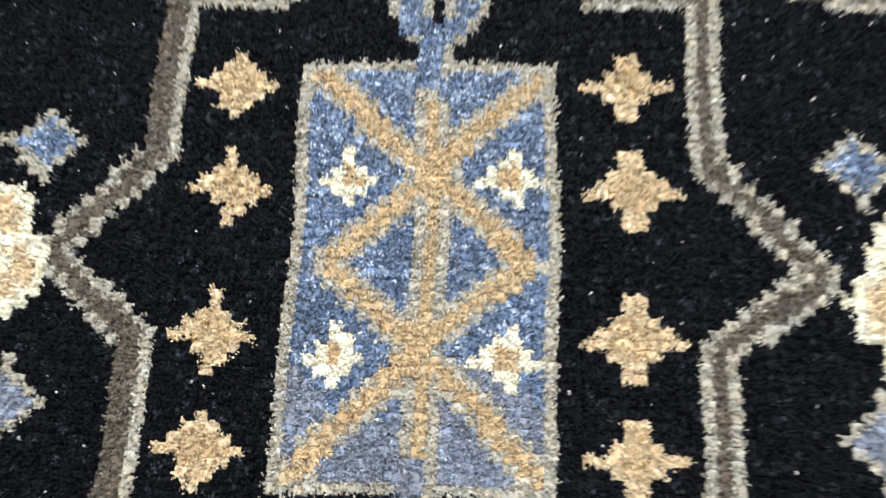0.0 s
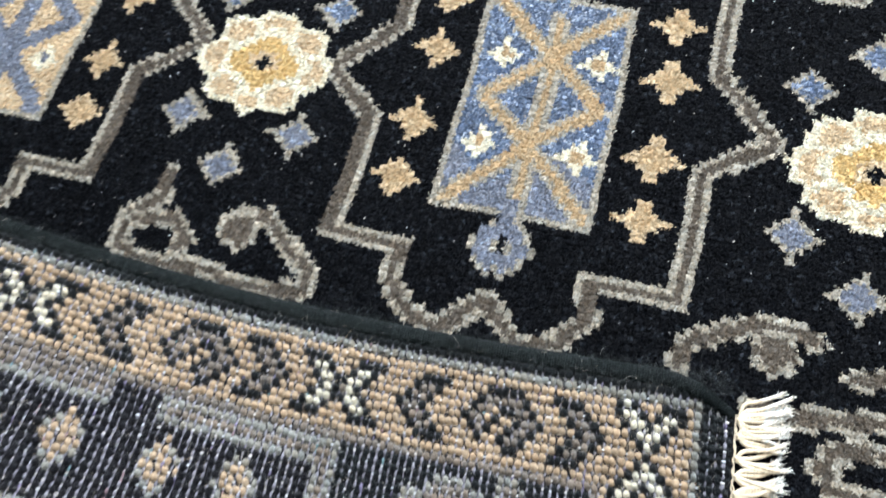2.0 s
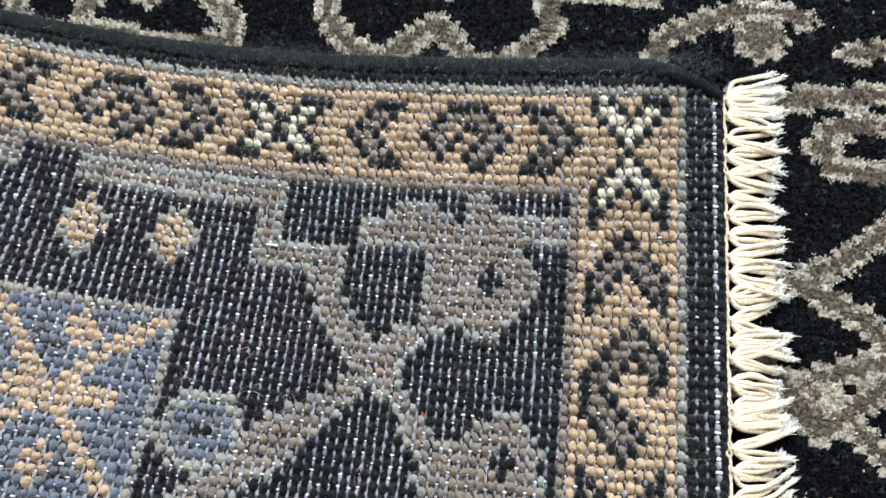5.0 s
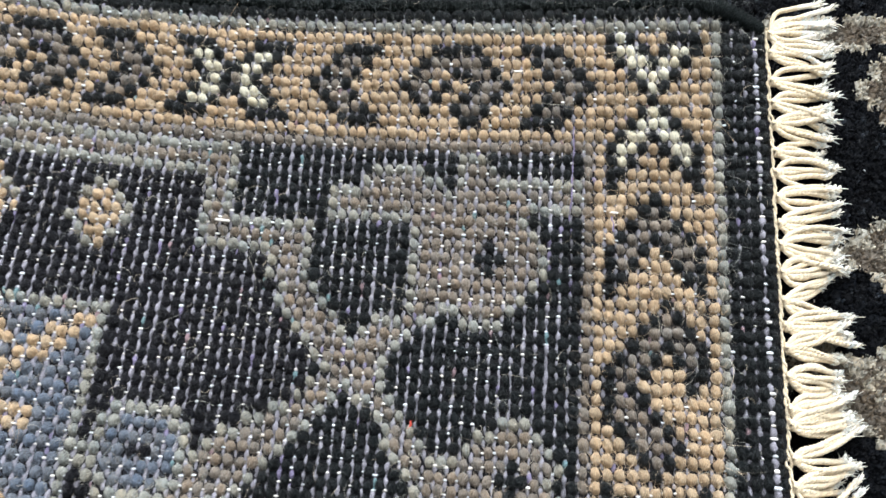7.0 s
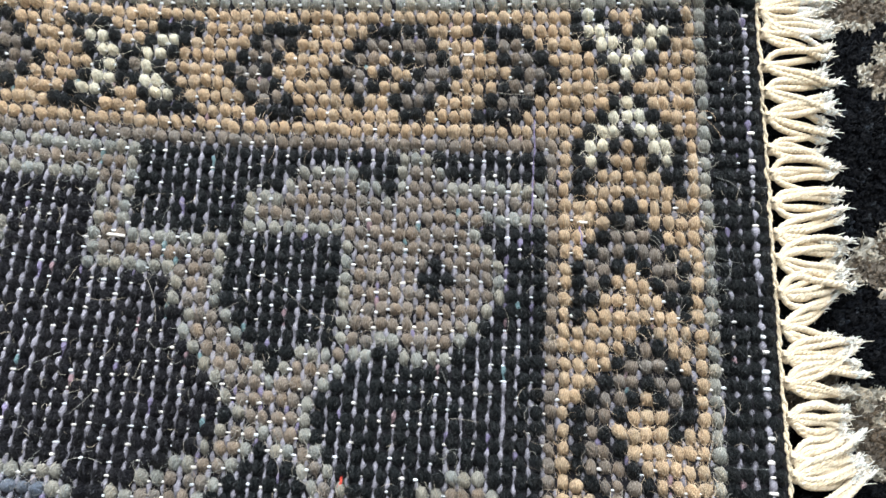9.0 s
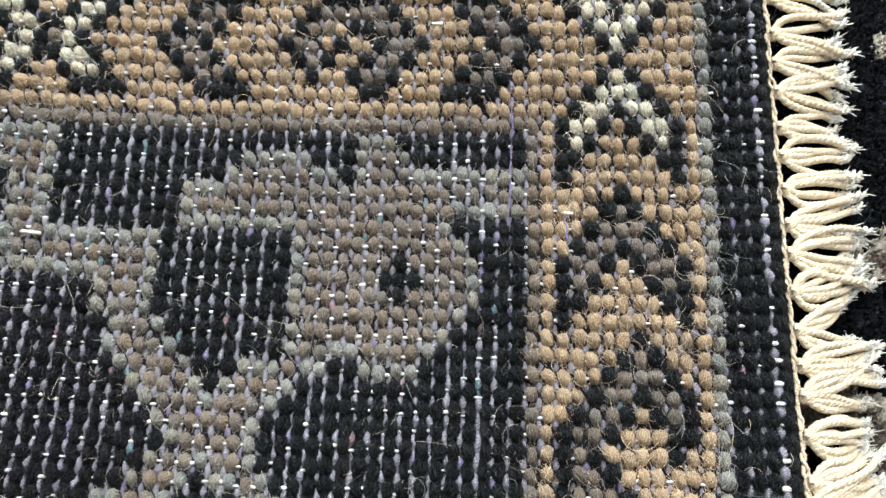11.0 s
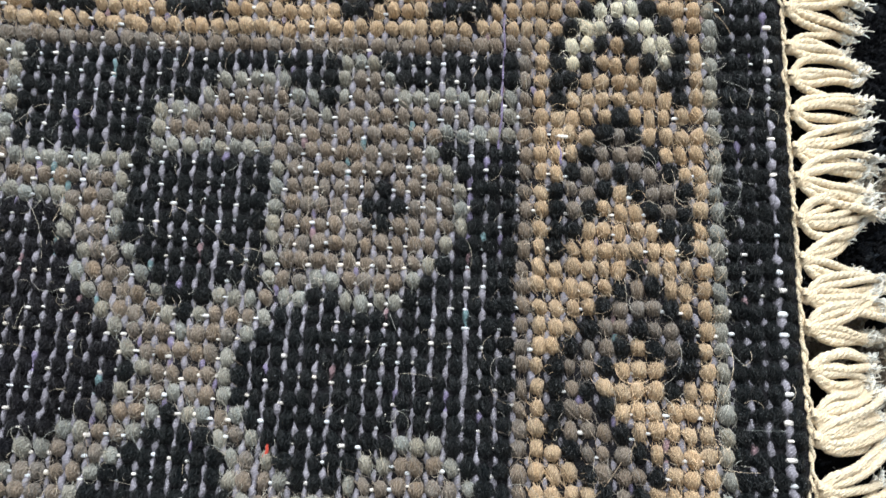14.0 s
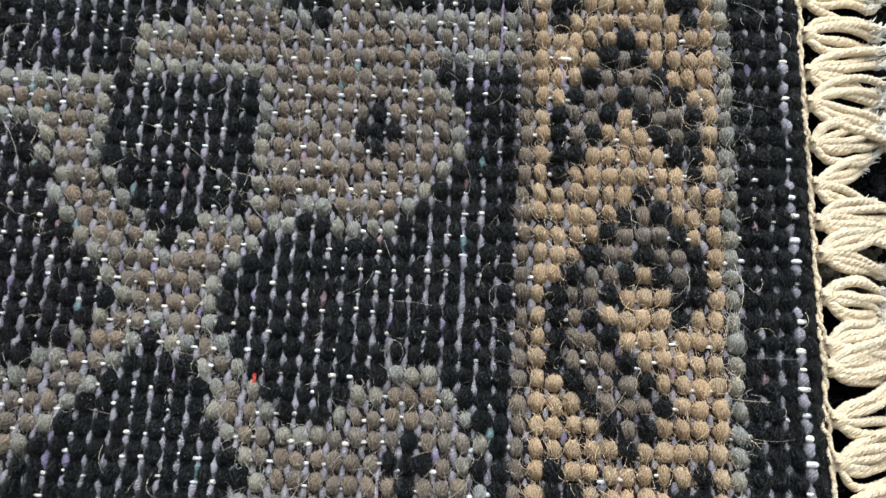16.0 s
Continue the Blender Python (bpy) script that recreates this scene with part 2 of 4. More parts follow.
def chart(x, y):
    """Yarn letter (as an index into CODES) and motif of the knots at x, y."""
    col = np.zeros(x.shape, int)
    mot = np.zeros(x.shape, int)

    def lay(mask, letter, motif):
        col[mask] = CODES.index(letter)
        mot[mask] = MOTIFS.index(motif)

    def band(d, motif, wide=0.0062, core=0.0031):
        lay(d < wide, "G", motif)
        lay(d < core, "B", motif)

    row = np.round(y / ROW)
    v = y - row * ROW
    shifted = x - 0.002 - (row % 2) * COL / 2
    wide = np.where(shifted < 0, 0.351, 0.368)
    cell = np.round(shifted / wide)
    u = shifted - cell * wide
    tan_cell = (cell + row) % 2 == 1
    a = np.abs(u)
    # vine scrolls beside the cells
    far = np.where(cell % 2 == 0, a, wide - a)
    side = np.where(cell % 2 == 0, u, u - np.sign(u) * wide)
    for line in SCROLLS:
        band(np.where(side < 0, seg_dist(side, v, line), 9.0), "scroll", 0.0058, 0.0028)
    for line in RIGHT_SCROLLS:
        band(np.where(side > 0, seg_dist(side, v, line), 9.0), "scroll", 0.0058, 0.0028)
    lay(np.hypot(far - 0.148, v + 0.111) < 0.0125, "G", "scroll")
    lay(np.hypot(far - 0.148, v + 0.111) < 0.009, "B", "scroll")
    for line in TOP_SCROLLS:
        band(seg_dist(far, v, [(-px, py) for px, py in line]), "scroll", 0.0058, 0.0028)
    lay(np.hypot(far - 0.153, v - 0.120) < 0.0115, "G", "scroll")
    lay(np.hypot(far - 0.153, v - 0.120) < 0.008, "B", "scroll")
    for line in LOOPS:
        w = np.abs(np.abs(x - 0.002) - 0.179) * np.where(np.abs(x - 0.002) > 0.179, 1, -1)
        band(seg_dist(w, y, line), "scroll", 0.0058, 0.0028)
    # lattice
    band(seg_dist(a, v, LATTICE), "lattice_band")
    band(seg_dist(a, v, LATTICE_TOP), "lattice_band")
    # panel with its crossed bars
    inside = (a < 0.0465) & (v > -0.0685) & (v < 0.0825)
    lay(inside, "G", "panel")
    core = (a < 0.0425) & (v > -0.0655) & (v < 0.0795)
    lay(core, "L", "panel")
    lay(core & (v < -0.036 + 0.012 * np.sin(90 * u)), "V", "panel")
    bars = [mm((0, 66), (0, -55)), mm((42, 79), (0, 38), (34, 6), (0, -23), (42, -66))]
    halo = np.minimum(seg_dist(a, v, bars[0]), seg_dist(a, v, bars[1]))
    lay(core & (halo < 0.0056), "G", "panel")
    lay(core & (halo < 0.0031), "T", "panel")
    for sy in (0.0365, -0.0255):
        dx, dy = np.abs(a - 0.0285), np.abs(v - sy)
        lay((dx + dy < 0.0100) | ((dy < 0.002) & (dx < 0.0118)) | ((dx < 0.0022) & (dy < 0.0118)), "C", "panel")
        lay(np.hypot(a - 0.0285, v - sy) < 0.0042, "T", "panel")
    # in the tan cells blue and tan change places
    was = col.copy()
    p = (mot == MOTIFS.index("panel")) & tan_cell
    col[p & ((was == CODES.index("L")) | (was == CODES.index("V")))] = CODES.index("E")
    col[p & ((was == CODES.index("T")) | (core & (was == CODES.index("G"))))] = CODES.index("V")
    # pendants
    for py, r, s in ((0.104, 0.0175, 1), (-0.0880, 0.0175, -1)):
        stem = (a < 0.0066) & (np.abs(v - py + s * 0.02) < 0.008)
        lay(stem, "G", "pendant")
        ang = np.arctan2(v - py, u)
        d = np.hypot(u, v - py) - 0.0012 * np.cos(10 * ang)
        lay(d < r, "G", "pendant")
        lay(d < r - 0.0035, "L" if s > 0 else "V", "pendant")
        lay((a < 0.0036) & (np.abs(v - py + s * 0.02) < 0.011), "L" if s > 0 else "V", "pendant")
        lay((a < 0.0065) & (np.abs(v - py) < 0.005), "G", "pendant")
        lay((a < 0.0024) & (np.abs(v - py) < 0.0055), "K", "pendant")
    # stars in the cell and round the rosettes
    for sy in (0.073, 0.0335, -0.0185, -0.0565):
        dx, dy = np.abs(a - 0.070), np.abs(v - sy)
        d = dx / 0.0130 + dy / 0.0128
        points = ((dy < 0.0020) & (dx < 0.0148)) | ((dx < 0.0022) & (dy < 0.0140))
        lay((d < 1) | points, "E", "star")
        lay((d < 0.74), "T", "star")
    b = wide / 2 - a
    for sx, sy in ((0.0, 0.074), (0.0, -0.074), (0.0365, 0.0465), (0.0365, -0.0455)):
        dx, dy = np.abs(b - sx), np.abs(v - sy)
        d = dx / 0.0150 + dy / 0.0138
        body = (d < 1) | ((dy < 0.0020) & (dx < 0.0165)) | ((dx < 0.0022) & (dy < 0.0150))
        lay(body, "G", "star")
        lay(d < 0.70, "L" if sy > 0 else "V", "star")
    # rosettes
    ang = np.arctan2(v, b)
    r = np.hypot(b * 0.93, v * 1.08)
    petal = np.abs(np.cos(4 * ang + 0.35))
    rim = 0.0338 + 0.0080 * petal**0.6
    lay(r < rim, "C", "rosette")
    lay((r < rim - 0.0052) & (petal > 0.33), "E", "rosette")
    ring = 0.0215 + 0.0060 * np.abs(np.cos(2 * ang)) ** 1.5
    lay(r < ring, "C", "rosette")
    lay(r < ring - 0.0058, "O", "rosette")
    lay(r < 0.0085, "E", "rosette")
    lay(((b < 0.0065) & (np.abs(v) < 0.0022)) | ((b < 0.0022) & (np.abs(v) < 0.006)), "K", "rosette")
    return col, mot


# ---- the folded corner: its height over the flat pile and its grid of knots ----
FOLD = -0.75
HEIGHT = [0.0116777, 0.0400449, -0.0190632, 0.250789, 0.152622, 0.507551, -1.45925, -2.86108]
ACROSS = [0.129138, -0.00357976, 0.000398728, -1.92344e-06, 1.44875e-06, -2.78817e-06, -6.74025e-09]
DOWN = [-0.145264, -0.000231545, -0.00470511, -1.15055e-06, -2.49506e-07, 4.52398e-06, 2.44423e-08, 6.53539e-09]


def height(x, y):
    X, Y = x - 0.05, y + 0.2
    q = HEIGHT
    z = q[0] + q[1] * X + q[2] * Y + q[3] * X * X + q[4] * X * Y + q[5] * Y * Y + q[6] * X**3 + q[7] * X * X * Y
    z = np.clip(z, 0.006, 0.4)
    return np.where(z < 0.055, z, 0.055 + 0.03 * np.tanh((z - 0.055) / 0.03))


def grid_raw(i, j):
    terms = np.stack([1 + 0 * i, i, j, i * i, i * j, j * j, i * i * j, i**3], -1)
    return np.stack([terms[..., :7] @ np.array(ACROSS), terms @ np.array(DOWN)[[0, 1, 2, 3, 4, 5, 7, 6]]], -1)


def grid(i, j):
    """Place of knot column i (from the fringe) and row j (from the cord) on the folded corner."""
    i, j = np.asarray(i, float), np.asarray(j, float)
    ic, jc = np.clip(i, -20, 118), np.clip(j, -6, 60)
    e = 0.5
    p = grid_raw(ic, jc)
    di = (grid_raw(ic + e, jc) - grid_raw(ic - e, jc)) / (2 * e)
    dj = (grid_raw(ic, jc + e) - grid_raw(ic, jc - e)) / (2 * e)
    p = p + di * (i - ic)[..., None] + dj * (j - jc)[..., None]
    # the far end of the cord sags towards the viewer
    p[..., 1] -= 0.00047 * np.clip(i / 105, 0, 1.05) ** 8 * np.clip(10.5 - j, 0, 12)
    return np.concatenate([p, height(p[..., 0], p[..., 1])[..., None]], -1)


def edge_row(i):
    """The row along which the selvage cord runs: it turns down round the corner towards the fringe."""
    return -1.3 + 2.9 * np.clip((9.0 - np.asarray(i, float)) / 9.45, 0, 1) ** 1.8


CORNER_CROSS = ["DCD...DDD", "DCCD.DCCD", ".DCCDCCD.", "..DCCCD..", "...DCD...", "....D....", "...DCD...", "..DCCCD..", ".DCCDCCD.", "DCCD.DCCD", "DCD...DCD", "DD.....DD", "D.......D"]
CHEVRON = ["....D....", "...DbD...", "..DbbbD..", ".DbbDbbD.", "DbbD.DbbD", "DbD...DbD", "DD.....DD", "D.......D"]
HOOK = [".....D...", "....DbD..", "...DbbbD.", "..DbbDbbD", ".DbbD.DbD", "DbbD...DD", "DbD....D.", "DbbD.....", "DbbbD....", ".DbbbD...", "..DbbbD..", "...DbD...", "....D...."]
CROSS = ["DDDD....DDDD", ".DCCD..DCCD.", "..DCCDDCCD..", "...DCDbCD...", "..DCCDDCCD..", ".DCCD..DCCD.", "DDDD....DDDD"]
LEAF = ["...DDDD", "..DbbD.", ".DbbD..", "DbbD...", ".DbbD..", "..DbbD.", "...DDDD"]
CURL = ["...DDDDD...", "..DbbbbbD..", ".Dbb.DDbbD.", "Dbb.D..DbbD", ".DbD..DbbD.", "..D..DbbD..", "......DD..."]


def back_chart(imax, jmax):
    """Yarn letters of the back: rows from the cord, columns from the fringe."""
    I, J = np.meshgrid(np.arange(imax), np.arange(jmax), indexing="ij")
    I, J = I.astype(float), J.astype(float)
    g = np.full(I.shape, "K")
    field = (I >= 17) & (J >= 12)

    def outlined(mask, inner="B", rim="G"):
        m = mask & field
        pad = np.pad(m, 1, mode="edge")
        core = m & pad[:-2, 1:-1] & pad[2:, 1:-1] & pad[1:-1, :-2] & pad[1:-1, 2:]
        g[m] = rim
        g[core] = inner

    def polygon(pts):
        m = np.zeros(I.shape, bool)
        for (x0, y0), (x1, y1) in zip(pts, pts[1:] + pts[:1]):
            cross = (y0 > J) != (y1 > J)
            m ^= cross & (I < (x1 - x0) * (J - y0) / (y1 - y0 + 1e-9) + x0)
        return m

    # stepped lattice band, its crossing and the two buds
    shape = np.zeros(I.shape, bool)
    for i0, i1, j0, j1 in ((49.5, 73.5, 12, 14), (49.5, 52.5, 12, 20), (41.5, 52.5, 18, 20), (79, 104, 12, 14), (101.5, 104.5, 12, 20), (101.5, 112.5, 18, 20), (104, 200, 12, 14)):
        shape |= (I > i0) & (I < i1) & (J >= j0) & (J <= j1)
    crossing = [(45.6, 20), (45.3, 21.5), (44.2, 24.4), (42.4, 26.3), (40.0, 28.4), (39.6, 29.4), (42.0, 31.4), (46.5, 33.2), (56, 42), (52, 44), (43.2, 36.9), (41.1, 34.8), (39.5, 32.5),
                (37.2, 30.7), (35.4, 31.6), (33.4, 33.3), (32.5, 35.2), (30, 37), (28.5, 35.2), (30.3, 33.4), (31.8, 31.9), (33.4, 30.4), (33.7, 28.6), (32.6, 27.0), (30.4, 25.4), (28.3, 24.2), (28.3, 22), (32.2, 22), (32.2, 24.1), (35.4, 24.9), (36.9, 26.5), (38.6, 25.0), (40.3, 23.5), (41.4, 22.0), (41.5, 20)]
    bud = [(28.5, 11), (28.5, 14.6), (29.5, 14.6), (29.5, 13.5), (31.6, 13.5), (31.6, 12.6), (36.4, 12.6), (36.4, 13.6), (37.5, 13.6), (37.5, 14.5), (40.6, 14.5), (40.4, 17.2), (35.4, 17.4), (32.5, 17.4), (32.4, 23.8), (28.4, 23.8), (27.6, 25.6),
           (23.6, 25.5), (22.7, 24.3), (21.8, 23.4), (21.4, 22.4), (20.1, 21.4), (19.4, 20.3), (19.6, 18.9), (20.6, 17.9), (21.6, 17.1), (21.6, 16.5), (12, 16.5), (12, 13.6), (24.4, 13.6), (24.4, 12.6), (25.4, 12.6), (25.4, 11)]
    low = [(26.4, 33.4), (25.5, 32.8), (23.6, 31.9), (20.4, 31.9), (19.6, 33.2), (18.6, 33.5), (18.4, 34.5), (17.3, 34.6), (17.4, 35.5), (18.5, 35.6), (17.6, 38), (18.6, 43), (24, 45), (29, 42), (31.4, 37.5), (28.9, 34.6), (26.4, 34.4)]
    outlined(shape | polygon(crossing) | polygon(bud) | polygon(low))
    g[(I > 79) & (I < 101) & (J >= 12) & (J <= 13)] = "B"
    for ci, cj in ((25, 20), (22, 36)):
        g[((I == ci) & (J >= cj - 1) & (J <= cj + 1)) | ((np.abs(I - ci) == 1) & (J == cj))] = "K"
    # star row, pendants and panel, even about the middle of the panel
    A = np.abs(I - 77.0)
    for ca in (5.9, 15.6):
        d = np.abs(A - ca) / 3.1 + np.abs(J - 18.7) / 3.6
        g[d < 1.0] = "G"
        g[d < 0.8] = "T"
    d = np.hypot((A - 23.5) / 4.3, (J - 36) / 3.9)
    g[(d < 1) | ((A > 18) & (A < 21) & (np.abs(J - 36.2) < 1.2))] = "G"
    g[d < 0.76] = "L"
    g[(np.abs(A - 23.6) < 1.1) & (np.abs(J - 36.3) < 0.6)] = "K"
    box = (A < 18.4) & (J > 25) & (J < 46)
    g[box] = "G"
    core = (A < 17.5) & (J > 26) & (J < 45)
    g[core] = "L"
    V = np.abs(J - 34.7)
    bars = np.minimum(seg_dist(A, V, [(-1, 0), (14.2, 0)]), seg_dist(A, V, [(17.4, 8.7), (7.6, 0), (0, 8.0)]))
    g[core & (bars < 0.78)] = "T"
    g[core & (np.abs(A - 9.2) + np.abs(V - 5.9) < 2.1)] = "T"
    far_side = np.where(J <= 20, 52.0, np.maximum(45 - 0.7 * (J - 20), 40 + 0.9 * (J - 29)))
    g[(g == "K") & field & (I > far_side)] = "P"
    # border: guard lines and tan ground
    band = ((I >= 5) & (I <= 15) & (J >= 2)) | ((J >= 2) & (J <= 10) & (I >= 5))
    g[((I == 16) & (J >= 11)) | ((J == 11) & (I >= 16))] = "B"
    g[band] = "T"
    g[((I == 4) & (J >= 1)) | ((J == 1) & (I >= 4))] = "G"
    g[(I <= 3) | (J == 0)] = "K"

    def stamp(rows, i_left, j_top, flip=False):
        """Rows read from the cord down; the left letter is the column farthest from the fringe."""
        for r, text in enumerate(rows):
            text = text[::-1] if flip else text
            for c, letter in enumerate(text):
                i, j = i_left - c, j_top + r
                if letter != "." and 0 <= i < imax and 0 <= j < jmax:
                    g[i, j] = {"D": "K", "b": "B", "C": "C"}[letter]

    stamp(CORNER_CROSS, 14, 2)
    end_cross = ["".join(row[k] for row in CROSS) for k in range(len(CROSS[0]))]
    for base in (15, 58, 101):
        stamp(CHEVRON, 14, base)
        stamp(HOOK, 14, base + 8)
        stamp(CHEVRON[::-1], 14, base + 21)
        stamp(end_cross, 13, base + 30)
    for base in (0, 42, 84, 126, 168):
        stamp(LEAF, 43 + base, 3)
        stamp(CURL, 34 + base, 3)
        stamp(LEAF, 22 + base + (base > 0), 3, True)
        stamp(CROSS, 57 + base, 3)
    return g


# ---- the room ----
FLOOR_Z = -0.0105
tagged(new("floor", box_mesh("floor", (-3.1, -3.3, FLOOR_Z - 0.1), (3.5, 1.37, FLOOR_Z), FLOOR)), "grey painted shop floor under the rug", "floor", kind="structure")
tagged(new("ceiling", box_mesh("ceiling", (-3.1, -3.3, 2.7), (3.5, 1.37, 2.8), WALL)), "plain white ceiling", "ceiling", kind="structure")
for wall, lo, hi in (("wall_south", (-3.1, -3.3, FLOOR_Z), (3.5, -3.2, 2.7)),
                     ("wall_west", (-3.1, -3.2, FLOOR_Z), (-3.0, 1.25, 2.7)), ("wall_east", (3.4, -3.2, FLOOR_Z), (3.5, 1.25, 2.7))):
    tagged(new(wall, box_mesh(wall, lo, hi, WALL)), "plain off-white painted wall", "wall", kind="structure")



def boxes_mesh(name, boxes, mat):
    bm = bmesh.new()
    for (x0, y0, z0), (x1, y1, z1) in boxes:
        got = bmesh.ops.create_cube(bm, size=1.0)
        bmesh.ops.scale(bm, vec=(x1 - x0, y1 - y0, z1 - z0), verts=got["verts"])
        bmesh.ops.translate(bm, vec=((x0 + x1) / 2, (y0 + y1) / 2, (z0 + z1) / 2), verts=got["verts"])
    me = bpy.data.meshes.new(name)
    bm.to_mesh(me)
    bm.free()
    me.materials.append(mat)
    return me


# unseen wall and window, added as a source for the north light
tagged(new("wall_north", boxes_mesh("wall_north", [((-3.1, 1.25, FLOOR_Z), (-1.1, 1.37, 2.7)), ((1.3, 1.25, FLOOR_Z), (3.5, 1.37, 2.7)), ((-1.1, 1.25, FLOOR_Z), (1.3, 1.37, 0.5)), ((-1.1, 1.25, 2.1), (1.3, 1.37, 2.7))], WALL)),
       "off-white painted wall round an assumed wide window", "wall", kind="structure")
window = tagged(new("window_1"), "assumed wide shop window with a white frame, out of view", "window", kind="structure")
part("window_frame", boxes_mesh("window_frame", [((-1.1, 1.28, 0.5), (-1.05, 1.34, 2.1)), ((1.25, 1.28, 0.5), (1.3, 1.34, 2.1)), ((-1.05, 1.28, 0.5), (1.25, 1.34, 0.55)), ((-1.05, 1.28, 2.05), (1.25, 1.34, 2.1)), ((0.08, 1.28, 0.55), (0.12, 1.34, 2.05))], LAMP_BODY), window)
glass = bpy.data.materials.new("added_window_glass")
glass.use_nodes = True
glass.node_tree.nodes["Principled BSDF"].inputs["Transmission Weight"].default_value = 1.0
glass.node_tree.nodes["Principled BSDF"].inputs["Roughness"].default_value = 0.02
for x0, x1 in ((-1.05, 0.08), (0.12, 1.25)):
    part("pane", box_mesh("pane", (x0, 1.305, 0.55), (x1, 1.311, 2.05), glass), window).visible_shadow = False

# ---- the rug ----
rng = np.random.default_rng(7)
rug = tagged(new("rug"), "black patterned knotted wool rug with one folded corner on the floor", "rug")
X0, X1, Y0, Y1 = -0.60, 0.76, -0.88, 0.95


def slab():
    """The woven foundation under the pile, cut along the fold."""
    outline = [(FOLD - Y0, Y0), (X1, Y0), (X1, Y1), (X0, Y1), (X0, FOLD - X0)]
    bm = bmesh.new()
    low = [bm.verts.new((x, y, FLOOR_Z)) for x, y in outline]
    high = [bm.verts.new((x, y, -0.006)) for x, y in outline]
    bm.faces.new(low[::-1])
    bm.faces.new(high)
    for k in range(5):
        bm.faces.new((low[k], low[(k + 1) % 5], high[(k + 1) % 5], high[k]))
    me = bpy.data.meshes.new("foundation")
    bm.to_mesh(me)
    bm.free()
    me.materials.append(GROUND)
    return me


part("foundation", slab(), rug, "dark woven foundation under the pile")

nx, ny = int((X1 - X0) / DX), int((Y1 - Y0) / DY)
cx, cy = np.meshgrid(X0 + (np.arange(nx) + 0.5) * DX, Y0 + (np.arange(ny) + 0.5) * DY, indexing="ij")
# hand weaving: rows and columns wander a little
wx = cx + 0.0009 * np.sin(31 * cy + 1.7) + 0.0006 * np.sin(77 * cy)
wy = cy + 0.0011 * np.sin(23 * cx) + 0.0006 * np.sin(61 * cx + 2)
colour, motif = chart(cx, cy)
near = ((cx > -0.43) & (cx < 0.25) & (cy > -0.172) & (cy < 0.19)) | ((cx > 0.118) & (cx < 0.25) & (cy > -0.345) & (cy <= -0.172))
kept = cx + cy > FOLD + 0.01
# pale yarn that puts glints of light into the blue pile's colour
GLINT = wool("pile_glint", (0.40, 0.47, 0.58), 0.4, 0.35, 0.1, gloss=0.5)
# white yarn that paints sparkle into the black pile
SPARKLE = wool("pile_sparkle", (0.55, 0.54, 0.52), 0.4, 0.5, 0.1)
# grey-blue yarn standing in for the sheen of the black pile
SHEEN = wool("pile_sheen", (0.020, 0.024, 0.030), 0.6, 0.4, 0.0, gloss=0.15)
mats = [PILE[c] for c in CODES] + [GLINT, SPARKLE, SHEEN]


